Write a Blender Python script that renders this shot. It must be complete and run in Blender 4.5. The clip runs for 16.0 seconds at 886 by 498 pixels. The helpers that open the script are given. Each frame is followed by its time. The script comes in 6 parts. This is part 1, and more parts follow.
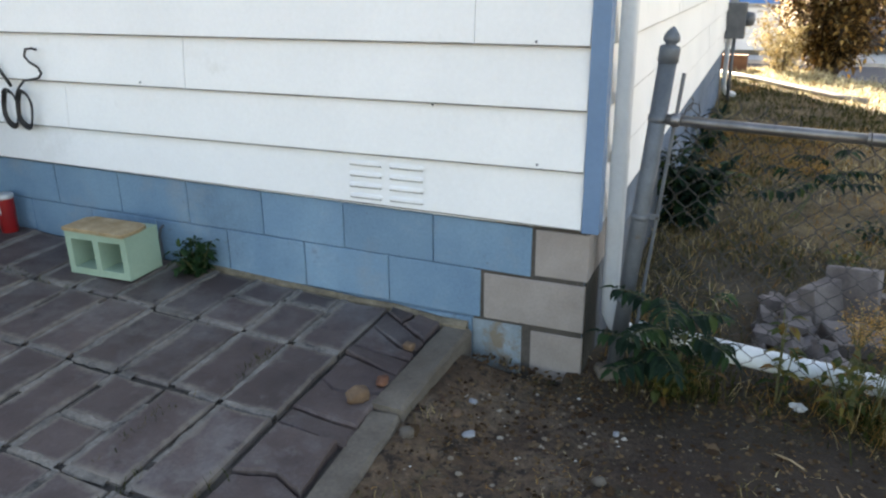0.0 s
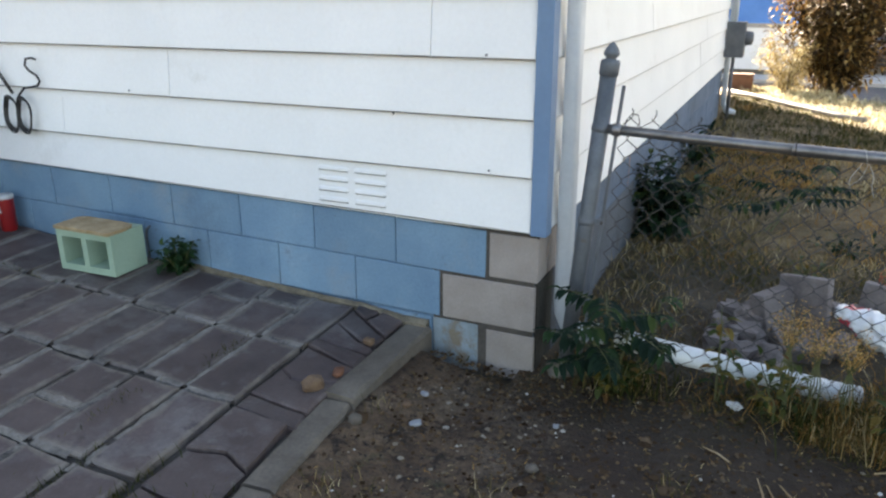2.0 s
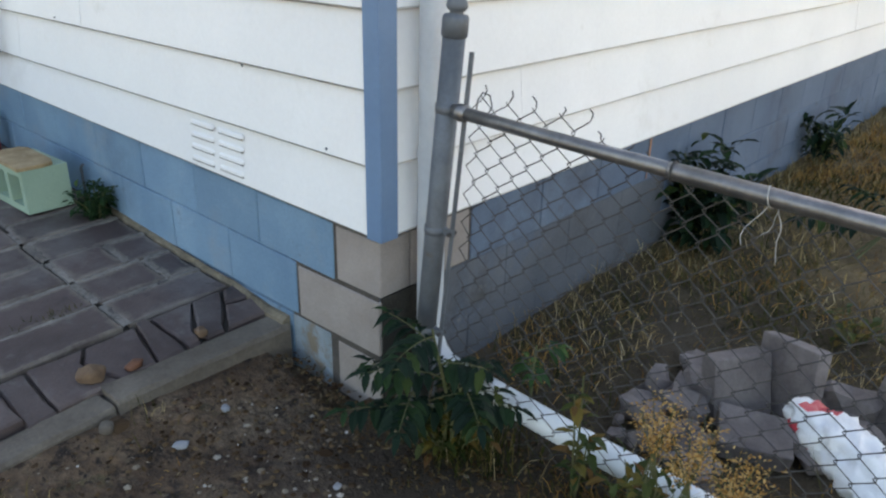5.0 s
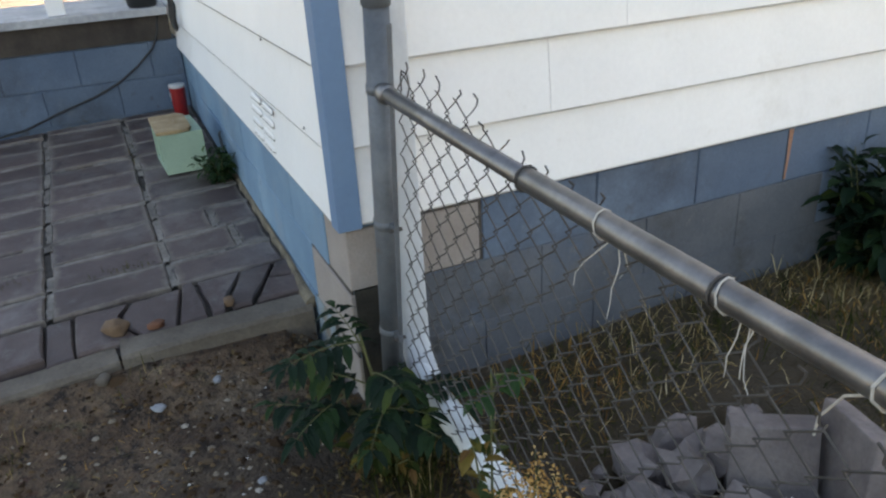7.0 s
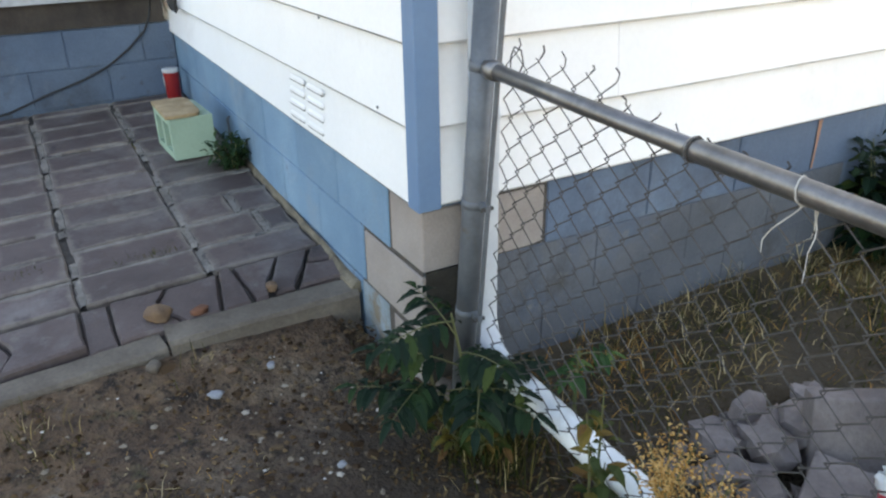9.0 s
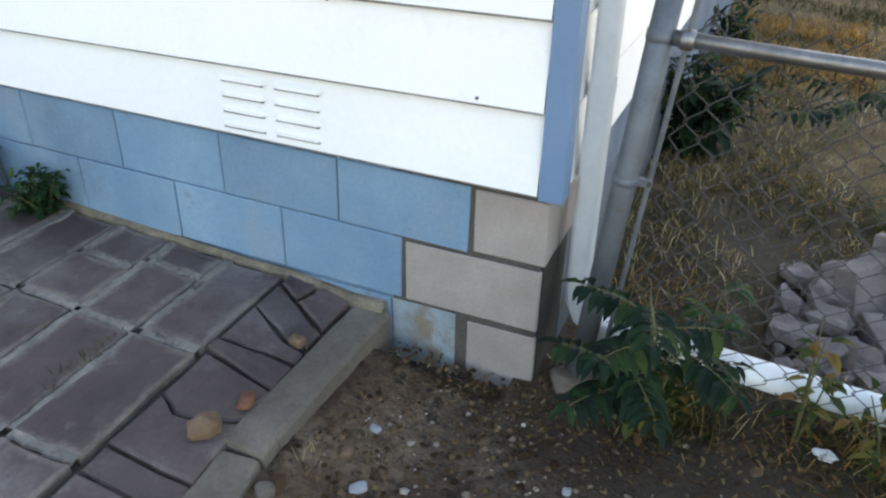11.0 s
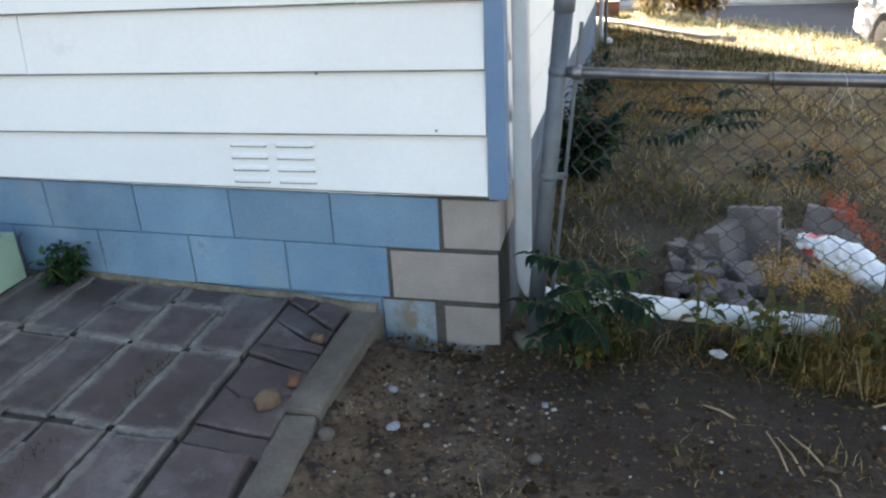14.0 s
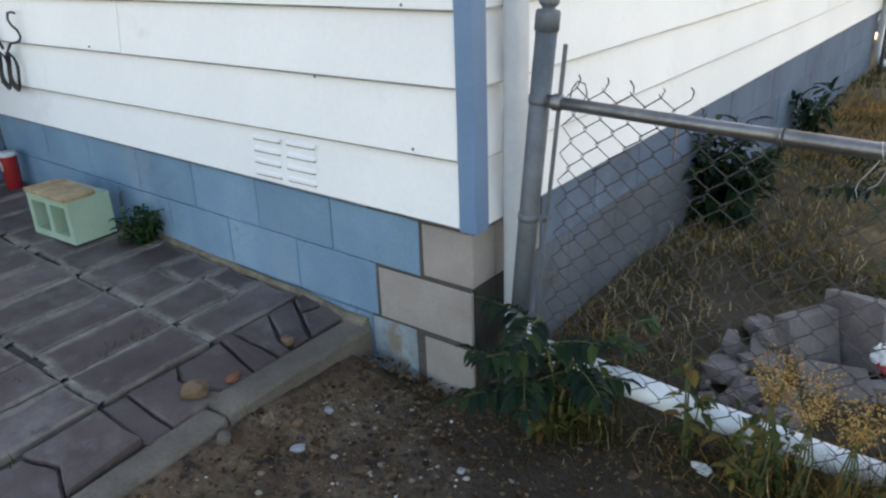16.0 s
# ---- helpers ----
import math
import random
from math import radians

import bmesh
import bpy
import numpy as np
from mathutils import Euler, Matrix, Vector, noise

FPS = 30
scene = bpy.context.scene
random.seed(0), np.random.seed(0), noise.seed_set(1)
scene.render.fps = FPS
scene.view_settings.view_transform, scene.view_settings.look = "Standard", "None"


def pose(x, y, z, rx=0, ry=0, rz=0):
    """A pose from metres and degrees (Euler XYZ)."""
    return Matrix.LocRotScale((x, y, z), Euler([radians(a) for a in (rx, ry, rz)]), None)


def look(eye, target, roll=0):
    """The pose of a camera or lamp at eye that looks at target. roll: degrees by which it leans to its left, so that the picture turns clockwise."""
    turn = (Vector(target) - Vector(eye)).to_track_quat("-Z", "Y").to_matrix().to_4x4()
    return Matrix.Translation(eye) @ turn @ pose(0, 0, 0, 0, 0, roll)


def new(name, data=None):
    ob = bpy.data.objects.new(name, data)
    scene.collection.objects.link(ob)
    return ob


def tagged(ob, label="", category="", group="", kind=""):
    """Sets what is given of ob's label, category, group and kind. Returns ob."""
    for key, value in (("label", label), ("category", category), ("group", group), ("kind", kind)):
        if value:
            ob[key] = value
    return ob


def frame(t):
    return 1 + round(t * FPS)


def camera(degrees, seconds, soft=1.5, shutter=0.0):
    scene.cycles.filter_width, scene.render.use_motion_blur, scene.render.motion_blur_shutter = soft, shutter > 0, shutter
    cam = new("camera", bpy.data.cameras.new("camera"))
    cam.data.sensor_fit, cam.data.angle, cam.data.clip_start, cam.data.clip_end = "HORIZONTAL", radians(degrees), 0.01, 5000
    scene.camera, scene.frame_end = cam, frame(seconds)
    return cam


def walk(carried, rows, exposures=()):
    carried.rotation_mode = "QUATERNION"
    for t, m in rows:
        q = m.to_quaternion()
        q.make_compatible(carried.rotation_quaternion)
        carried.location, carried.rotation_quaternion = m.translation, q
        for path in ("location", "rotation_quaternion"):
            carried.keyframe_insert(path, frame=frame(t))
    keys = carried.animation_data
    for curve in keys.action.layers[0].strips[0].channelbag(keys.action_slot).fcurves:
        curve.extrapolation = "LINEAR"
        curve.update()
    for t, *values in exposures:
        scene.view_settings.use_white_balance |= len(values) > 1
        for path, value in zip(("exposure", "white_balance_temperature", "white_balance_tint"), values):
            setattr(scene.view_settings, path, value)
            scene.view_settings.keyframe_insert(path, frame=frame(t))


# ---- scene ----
cam = camera(61.0, 16.0, soft=2.3)
PATH = [
    (0, (0.497, -2.447, 1.41), (-0.242, -0.724, 0.715), -0.8),
    (0.5, (0.536, -2.446, 1.407), (-0.14, -0.698, 0.708), -1.2),
    (1, (0.646, -2.414, 1.415), (-0.019, -0.67, 0.696), -2.1),
    (1.5, (0.762, -2.387, 1.405), (0.002, -0.699, 0.65), -0.0),
    (2, (0.776, -2.501, 1.406), (-0.02, -0.787, 0.752), -0.4),
    (2.5, (0.772, -2.567, 1.403), (-0.069, -0.889, 0.713), -0.4),
    (3, (0.864, -2.558, 1.391), (0.129, -0.84, 0.678), -0.8),
    (3.5, (1.057, -2.394, 1.404), (0.256, -0.692, 0.725), -0.6),
    (4, (1.226, -2.117, 1.378), (0.348, -0.455, 0.694), -0.3),
    (4.2, (1.26, -1.974, 1.402), (0.342, -0.338, 0.707), -0.1),
    (6.3, (1.706, -0.571, 1.333), (0.086, 0.225, 0.472), -1.7),
    (6.5, (1.726, -0.526, 1.332), (0.078, 0.241, 0.496), -2.6),
    (7, (1.757, -0.498, 1.329), (0.101, 0.234, 0.479), -3.4),
    (7.5, (1.778, -0.505, 1.303), (0.14, 0.237, 0.428), -3.3),
    (8, (1.792, -0.503, 1.28), (0.206, 0.292, 0.358), -3.6),
    (8.5, (1.751, -0.578, 1.283), (0.158, 0.226, 0.381), -1.0),
    (9, (1.601, -0.832, 1.298), (0.024, 0.048, 0.439), -1.0),
    (9.2, (1.5, -0.923, 1.297), (-0.049, -0.043, 0.39), 0.1),
    (11.3, (0.294, -1.744, 1.358), (-0.216, -0.058, 0.411), -0.7),
    (11.5, (0.239, -1.867, 1.376), (-0.169, -0.131, 0.471), -1.8),
    (12, (0.133, -2.104, 1.396), (-0.192, -0.294, 0.608), -1.4),
    (12.5, (0.18, -2.246, 1.406), (-0.259, -0.46, 0.621), -1.0),
    (13, (0.185, -2.346, 1.408), (-0.233, -0.555, 0.622), -1.7),
    (13.5, (0.212, -2.382, 1.395), (-0.172, -0.596, 0.581), -3.7),
    (14, (0.401, -2.286, 1.389), (-0.063, -0.511, 0.594), -3.3),
    (14.5, (0.603, -2.103, 1.387), (0.057, -0.365, 0.562), -3.2),
    (15, (0.796, -1.875, 1.378), (0.123, -0.172, 0.575), -0.7),
    (15.5, (1.011, -1.716, 1.349), (0.075, -0.179, 0.476), -0.3),
    (16, (1.195, -1.673, 1.366), (0.06, -0.219, 0.593), -2.3),
]
EXPOSURES = [(0.0, 3.55, 8200, 14), (2.0, 3.52, 7900, 14), (4.2, 3.5, 7950, 14), (7.0, 3.45, 8300, 15), (8.0, 3.6, 8350, 15), (9.0, 3.95, 8300, 15), (11.5, 3.98, 8250, 14), (12.0, 3.98, 8250, 14), (12.5, 3.7, 8000, 14), (14.0, 3.57, 7650, 13), (15.0, 3.55, 7850, 13), (16.0, 3.53, 8000, 14)]
walk(cam, [(t, look(eye, target, roll)) for t, eye, target, roll in PATH], EXPOSURES)

# ---------------- world and sun ----------------
SUN_FROM = Vector((-0.51, 0.70, 0.405))
world = bpy.data.worlds.new("sky")
scene.world = world
world.use_nodes = True
wn = world.node_tree
sky = wn.nodes.new("ShaderNodeTexSky")
sky.sky_type = 'NISHITA'
sky.sun_disc = False
sky.sun_elevation = math.asin(SUN_FROM.normalized().z)
sky.sun_rotation = math.atan2(SUN_FROM.x, SUN_FROM.y)
sky.dust_density = 1.5
wn.links.new(sky.outputs[0], wn.nodes["Background"].inputs[0])
wn.nodes["Background"].inputs[1].default_value = 0.05
sun = new("sun", bpy.data.lights.new("sun", 'SUN'))
sun.data.energy, sun.data.angle, sun.data.color = 5.0, radians(0.5), (1.0, 0.965, 0.91)
sun.matrix_world = look(SUN_FROM * 30, (0, 0, 0))

# ---------------- mesh helpers ----------------


class Geo:
    """Vertices and faces of one mesh."""

    def __init__(self):
        self.v, self.f = [], []

    def add(self, verts, faces):
        n = len(self.v)
        self.v += [tuple(p) for p in verts]
        self.f += [tuple(n + i for i in face) for face in faces]
        return self

    def box(self, x0, x1, y0, y1, z0, z1, m=None):
        pts = [Vector((x, y, z)) for z in (z0, z1) for y in (y0, y1) for x in (x0, x1)]
        if m is not None:
            pts = [m @ p for p in pts]
        return self.add(pts, [(0, 2, 3, 1), (4, 5, 7, 6), (0, 1, 5, 4), (2, 6, 7, 3), (0, 4, 6, 2), (1, 3, 7, 5)])

    def prism(self, ring, z0, z1):
        """A plate from a ring of (x, y), seen from above counter-clockwise; z0, z1 may be functions of (x, y)."""
        n = len(ring)
        a = (lambda x, y: z0) if not callable(z0) else z0
        b = (lambda x, y: z1) if not callable(z1) else z1
        pts = [(x, y, a(x, y)) for x, y in ring] + [(x, y, b(x, y)) for x, y in ring]
        return self.add(pts, [tuple(range(n - 1, -1, -1)), tuple(range(n, 2 * n))] + [(i, (i + 1) % n, n + (i + 1) % n, n + i) for i in range(n)])

    def tube(self, pts, r, seg=8, caps=True):
        """A round bar along points; r is a number or one for each point."""
        pts = [Vector(p) for p in pts]
        rs = r if isinstance(r, (list, tuple)) else [r] * len(pts)
        ring0, side = [], None
        n0 = len(self.v)
        for i, p in enumerate(pts):
            d = (pts[min(i + 1, len(pts) - 1)] - pts[max(i - 1, 0)]).normalized()
            if side is None:
                side = d.cross(Vector((0, 0, 1)) if abs(d.z) < 0.9 else Vector((1, 0, 0))).normalized()
            side = (side - d * side.dot(d)).normalized()
            up = d.cross(side)
            for k in range(seg):
                a = 2 * math.pi * k / seg
                self.v.append(tuple(p + (side * math.cos(a) + up * math.sin(a)) * rs[i]))
        for i in range(len(pts) - 1):
            for k in range(seg):
                a, b = n0 + i * seg + k, n0 + i * seg + (k + 1) % seg
                self.f.append((a, a + seg, b + seg, b))
        if caps:
            self.f.append(tuple(n0 + k for k in range(seg)))
            self.f.append(tuple(n0 + (len(pts) - 1) * seg + k for k in range(seg - 1, -1, -1)))
        return self

    def lathe(self, prof, seg=16, m=None):
        """Turned round z: prof is a list of (radius, height)."""
        n0 = len(self.v)
        for r, z in prof:
            for k in range(seg):
                a = 2 * math.pi * k / seg
                p = Vector((r * math.cos(a), r * math.sin(a), z))
                self.v.append(tuple(m @ p if m is not None else p))
        for i in range(len(prof) - 1):
            for k in range(seg):
                a, b = n0 + i * seg + k, n0 + i * seg + (k + 1) % seg
                self.f.append((a, b, b + seg, a + seg))
        self.f.append(tuple(n0 + k for k in range(seg - 1, -1, -1)))
        self.f.append(tuple(n0 + (len(prof) - 1) * seg + k for k in range(seg)))
        return self

    def rock(self, c, size, seed, turn=0.0, rough=0.35, cuts=2):
        """An angular lump."""
        bm = bmesh.new()
        bmesh.ops.create_icosphere(bm, subdivisions=cuts, radius=1.0)
        off = Vector((seed * 7.13, seed * 3.71, seed * 1.37))
        rot = Matrix.Rotation(turn, 3, 'Z')
        pts = []
        for v in bm.verts:
            d = v.co.copy()
            q = Vector([max(-0.72, min(0.72, k)) for k in d]) / 0.72
            p = d.lerp(q, 0.55) * (1 + rough * noise.noise(d * 1.3 + off) + 0.3 * rough * noise.noise(d * 4 + off))
            p = rot @ Vector((p.x * size[0], p.y * size[1], p.z * size[2]))
            pts.append(p + Vector(c))
        faces = [[v.index for v in f.verts] for f in bm.faces]
        bm.free()
        return self.add(pts, faces)

    def mesh(self, name, bevel=0.0, smooth=False, segments=2):
        me = bpy.data.meshes.new(name)
        me.from_pydata(self.v, [], self.f)
        bm = bmesh.new()
        bm.from_mesh(me)
        bmesh.ops.recalc_face_normals(bm, faces=bm.faces)
        if bevel:
            bmesh.ops.bevel(bm, geom=list(bm.edges), offset=bevel, segments=segments, profile=0.6, affect='EDGES', clamp_overlap=True)
        bm.to_mesh(me)
        bm.free()
        if smooth:
            me.polygons.foreach_set("use_smooth", [True] * len(me.polygons))
        return me


def put(name, data, material, parent=None, label=""):
    ob = new(name, data)
    if material is not None and not data.materials:
        data.materials.append(material)
    if parent is not None:
        ob.parent = parent
    return tagged(ob, label)


def part(name, geo, material, parent, label="", bevel=0.0, smooth=False):
    return put(name, geo.mesh(name, bevel, smooth), material, parent, label)


def thing(name, label, category, group="", kind="", at=(0, 0, 0)):
    ob = new(name)
    ob.empty_display_size = 0.1
    ob.location = at
    return tagged(ob, label, category, group, kind)


def whole(name, geo, material, label, category, group="", kind="", bevel=0.0, smooth=False):
    """A thing that is one mesh."""
    return tagged(put(name, geo.mesh(name, bevel, smooth), material), label, category, group, kind)


# ---------------- materials ----------------


def surface(name, dark, light, scale=3.0, rough=0.8, bump=0.3, fine=40.0, metal=0.0, vary=0.0, island=0.0, spots=None, gloss=0.5, bump_size=0.01, grain=0.35):
    """Two colours in large patches, a fine grain over them, relief from the grain; spots: (colour, scale, from, to)."""
    m = bpy.data.materials.new(name)
    m.use_nodes = True
    t = m.node_tree
    b = t.nodes["Principled BSDF"]
    L = t.links.new

    def node(kind, **kw):
        n = t.nodes.new(kind)
        for k, v in kw.items():
            n.inputs[k].default_value = v
        return n

    def mix(fac, a, c, blend='MIX'):
        n = t.nodes.new("ShaderNodeMix")
        n.data_type, n.blend_type = 'RGBA', blend
        for sock, val in ((n.inputs[0], fac), (n.inputs[6], a), (n.inputs[7], c)):
            if isinstance(val, bpy.types.NodeSocket):
                L(val, sock)
            else:
                sock.default_value = val if isinstance(val, float) else (*val, 1)
        return n.outputs[2]

    def ramp(sock, lo, hi, a=0.0, c=1.0):
        n = t.nodes.new("ShaderNodeMapRange")
        n.inputs[1].default_value, n.inputs[2].default_value = lo, hi
        n.inputs[3].default_value, n.inputs[4].default_value = a, c
        L(sock, n.inputs[0])
        return n.outputs[0]

    pos = t.nodes.new("ShaderNodeNewGeometry").outputs["Position"]
    big = node("ShaderNodeTexNoise", Scale=scale, Detail=5.0, Roughness=0.6)
    small = node("ShaderNodeTexNoise", Scale=fine, Detail=4.0, Roughness=0.65)
    L(pos, big.inputs["Vector"])
    L(pos, small.inputs["Vector"])
    col = mix(ramp(big.outputs["Fac"], 0.32, 0.68), dark, light)
    if spots:
        for colour, sc, lo, hi in spots:
            n = node("ShaderNodeTexNoise", Scale=sc, Detail=6.0, Roughness=0.7)
            L(pos, n.inputs["Vector"])
            col = mix(ramp(n.outputs["Fac"], lo, hi), col, colour)
    g = ramp(small.outputs["Fac"], 0.25, 0.75, 1.0 - grain, 1.0 + grain)
    if vary:
        r = ramp(t.nodes.new("ShaderNodeObjectInfo").outputs["Random"], 0, 1, 1 - vary, 1 + vary)
        mul = t.nodes.new("ShaderNodeMath")
        mul.operation = 'MULTIPLY'
        L(g, mul.inputs[0])
        L(r, mul.inputs[1])
        g = mul.outputs[0]
    if island:
        r = ramp(t.nodes["Geometry"].outputs["Random Per Island"], 0, 1, 1 - island, 1 + island)
        mul = t.nodes.new("ShaderNodeMath")
        mul.operation = 'MULTIPLY'
        L(g, mul.inputs[0])
        L(r, mul.inputs[1])
        g = mul.outputs[0]
    comb = t.nodes.new("ShaderNodeCombineColor")
    for i in range(3):
        L(g, comb.inputs[i])
    col = mix(1.0, col, comb.outputs[0], 'MULTIPLY')
    L(col, b.inputs["Base Color"])
    L(ramp(small.outputs["Fac"], 0.2, 0.8, max(0.02, rough - 0.1), min(1.0, rough + 0.1)), b.inputs["Roughness"])
    b.inputs["Metallic"].default_value = metal
    b.inputs["Specular IOR Level"].default_value = gloss
    if bump:
        bp = node("ShaderNodeBump", Strength=bump, Distance=bump_size)
        L(small.outputs["Fac"], bp.inputs["Height"])
        L(bp.outputs[0], b.inputs["Normal"])
    return m


def islands(name, stops, rough=0.7, gloss=0.3, through_light=0.0):
    """One colour for each loose piece of a mesh, from a band of stops (place, colour)."""
    m = bpy.data.materials.new(name)
    m.use_nodes = True
    t = m.node_tree
    b = t.nodes["Principled BSDF"]
    r = t.nodes.new("ShaderNodeValToRGB")
    while len(r.color_ramp.elements) < len(stops):
        r.color_ramp.elements.new(0.5)
    for e, (p, c) in zip(r.color_ramp.elements, stops):
        e.position, e.color = p, (*c, 1)
    t.links.new(t.nodes.new("ShaderNodeNewGeometry").outputs["Random Per Island"], r.inputs[0])
    t.links.new(r.outputs[0], b.inputs["Base Color"])
    b.inputs["Roughness"].default_value = rough
    b.inputs["Specular IOR Level"].default_value = gloss
    if through_light:
        tr = t.nodes.new("ShaderNodeBsdfTranslucent")
        t.links.new(r.outputs[0], tr.inputs[0])
        mx = t.nodes.new("ShaderNodeMixShader")
        mx.inputs[0].default_value = through_light
        t.links.new(b.outputs[0], mx.inputs[1])
        t.links.new(tr.outputs[0], mx.inputs[2])
        t.links.new(mx.outputs[0], t.nodes["Material Output"].inputs[0])
    return m


# lap shadow lines put into the board edge colour, with some grime; fainter on the side
SIDE_SHADE_GRIME = surface("side_grime_and_shade_edge", (0.38, 0.375, 0.36), (0.62, 0.61, 0.59), 4, 0.8, 0.1, 60, grain=0.15)
SHADE_GRIME = surface("grime_and_shade_edge", (0.10, 0.10, 0.095), (0.30, 0.29, 0.27), 5, 0.8, 0.1, 60, grain=0.2)
WHITE = surface("white_siding_paint", (0.76, 0.765, 0.76), (0.84, 0.84, 0.83), 1.2, 0.5, 0.12, 60, grain=0.03, spots=[((0.62, 0.61, 0.57), 2.2, 0.60, 0.92), ((0.64, 0.63, 0.59), 7, 0.64, 0.86)], bump_size=0.002)
BLUE = surface("blue_masonry_paint", (0.108, 0.20, 0.298), (0.168, 0.284, 0.385), 2.4, 0.75, 0.5, 90, grain=0.14, vary=0.1, spots=[((0.22, 0.31, 0.39), 5, 0.58, 0.8), ((0.085, 0.13, 0.18), 1.7, 0.56, 0.85), ((0.19, 0.25, 0.30), 3.1, 0.54, 0.75), ((0.10, 0.135, 0.165), 11, 0.62, 0.74)], bump_size=0.004)
BLUE_JOINT = surface("blue_painted_joint", (0.070, 0.130, 0.195), (0.130, 0.22, 0.31), 2.0, 0.85, 0.6, 90, grain=0.2, bump_size=0.005)
WORN_BLUE = surface("flaking_pale_blue_paint", (0.16, 0.20, 0.22), (0.24, 0.30, 0.34), 9, 0.85, 0.6, 90, grain=0.15, spots=[((0.19, 0.155, 0.115), 8, 0.50, 0.62)], bump_size=0.005)
# darker and greyer than BLUE; on the side foundation and the porch wall
SIDE_BLUE = surface("dark_blue_grey_paint", (0.063, 0.098, 0.152), (0.103, 0.146, 0.205), 1.8, 0.8, 0.5, 90, grain=0.18, vary=0.08, spots=[((0.15, 0.18, 0.215), 4, 0.58, 0.8), ((0.042, 0.050, 0.064), 1.5, 0.54, 0.8), ((0.06, 0.058, 0.055), 7, 0.60, 0.75)], bump_size=0.004)
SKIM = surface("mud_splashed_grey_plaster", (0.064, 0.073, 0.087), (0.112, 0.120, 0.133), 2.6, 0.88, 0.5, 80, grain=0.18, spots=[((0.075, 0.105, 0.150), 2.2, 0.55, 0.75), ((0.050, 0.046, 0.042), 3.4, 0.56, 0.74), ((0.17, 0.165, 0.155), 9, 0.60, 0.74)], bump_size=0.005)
TRIM = surface("blue_trim_paint", (0.098, 0.182, 0.305), (0.135, 0.23, 0.36), 3, 0.55, 0.2, 50, grain=0.06, spots=[((0.36, 0.42, 0.48), 26, 0.72, 0.78)], bump_size=0.002)
BLOCK = surface("bare_concrete_block", (0.25, 0.215, 0.195), (0.33, 0.29, 0.265), 5, 0.9, 0.5, 120, grain=0.12, vary=0.05, bump_size=0.004)
# mossy mortar, darkened to paint in the shade of the downspout gap
MOSSY_SHADE = surface("shade_dark_mossy_mortar", (0.014, 0.013, 0.010), (0.045, 0.041, 0.031), 8, 0.95, 0.8, 70, grain=0.3, spots=[((0.022, 0.03, 0.010), 6, 0.56, 0.7)], bump_size=0.008)
MORTAR = surface("dark_mortar", (0.050, 0.044, 0.038), (0.095, 0.082, 0.070), 9, 0.95, 0.8, 110, grain=0.3, bump_size=0.006)
PAVER_BASE = surface("charcoal_paver", (0.051, 0.0335, 0.0318), (0.094, 0.068, 0.0625), 4.5, 0.62, 0.5, 80, grain=0.25, vary=0.16, spots=[((0.172, 0.158, 0.156), 2.9, 0.49, 0.82), ((0.12, 0.108, 0.10), 11, 0.60, 0.74), ((0.028, 0.022, 0.022), 7, 0.60, 0.70)], bump_size=0.004)
JOINT = surface("sandy_joint_mortar", (0.10, 0.089, 0.080), (0.25, 0.226, 0.198), 9, 0.95, 0.8, 70, grain=0.3, spots=[((0.05, 0.046, 0.044), 5.0, 0.56, 0.64), ((0.05, 0.06, 0.02), 2.3, 0.65, 0.72)], bump_size=0.008)
GAP = surface("dark_soil_in_joints", (0.026, 0.022, 0.019), (0.080, 0.070, 0.061), 6, 0.95, 0.8, 70, grain=0.3, spots=[((0.10, 0.09, 0.08), 5, 0.60, 0.7)], bump_size=0.006)
SANDY = surface("sandy_mortar", (0.10, 0.082, 0.058), (0.20, 0.165, 0.115), 12, 0.95, 0.8, 70, grain=0.3, bump_size=0.006)
KERB = surface("weathered_kerb_concrete", (0.088, 0.071, 0.055), (0.162, 0.136, 0.109), 5, 0.9, 0.6, 80, grain=0.2, vary=0.06, spots=[((0.07, 0.06, 0.05), 9, 0.62, 0.76)], bump_size=0.005)
STEEL = surface("galvanised_steel", (0.140, 0.138, 0.137), (0.24, 0.233, 0.228), 18, 0.40, 0.15, 120, metal=0.8, grain=0.12, spots=[((0.16, 0.15, 0.14), 22, 0.62, 0.75)], bump_size=0.002)
POST = surface("dull_grey_post_steel", (0.095, 0.108, 0.122), (0.15, 0.165, 0.182), 9, 0.6, 0.25, 90, metal=0.4, grain=0.16, spots=[((0.12, 0.10, 0.08), 16, 0.64, 0.76)], bump_size=0.002)
WIRE = surface("weathered_wire", (0.036, 0.033, 0.031), (0.080, 0.075, 0.070), 30, 0.7, 0.0, 100, metal=0.25, grain=0.2)
SPOUT = surface("white_downspout_metal", (0.46, 0.495, 0.53), (0.57, 0.60, 0.615), 6, 0.45, 0.1, 60, grain=0.05, spots=[((0.42, 0.44, 0.45), 9, 0.6, 0.85)], bump_size=0.002)
PVC = surface("white_pvc_pipe", (0.60, 0.66, 0.70), (0.74, 0.77, 0.78), 6, 0.4, 0.1, 50, grain=0.05, spots=[((0.48, 0.48, 0.46), 7, 0.60, 0.95)], bump_size=0.002)
RUBBLE = surface("broken_grey_concrete", (0.120, 0.100, 0.096), (0.235, 0.202, 0.190), 7, 0.92, 0.7, 70, grain=0.18, vary=0.16, bump_size=0.006)
ROCK = surface("ochre_stone", (0.095, 0.054, 0.031), (0.19, 0.118, 0.070), 14, 0.85, 0.6, 90, grain=0.2, bump_size=0.004)
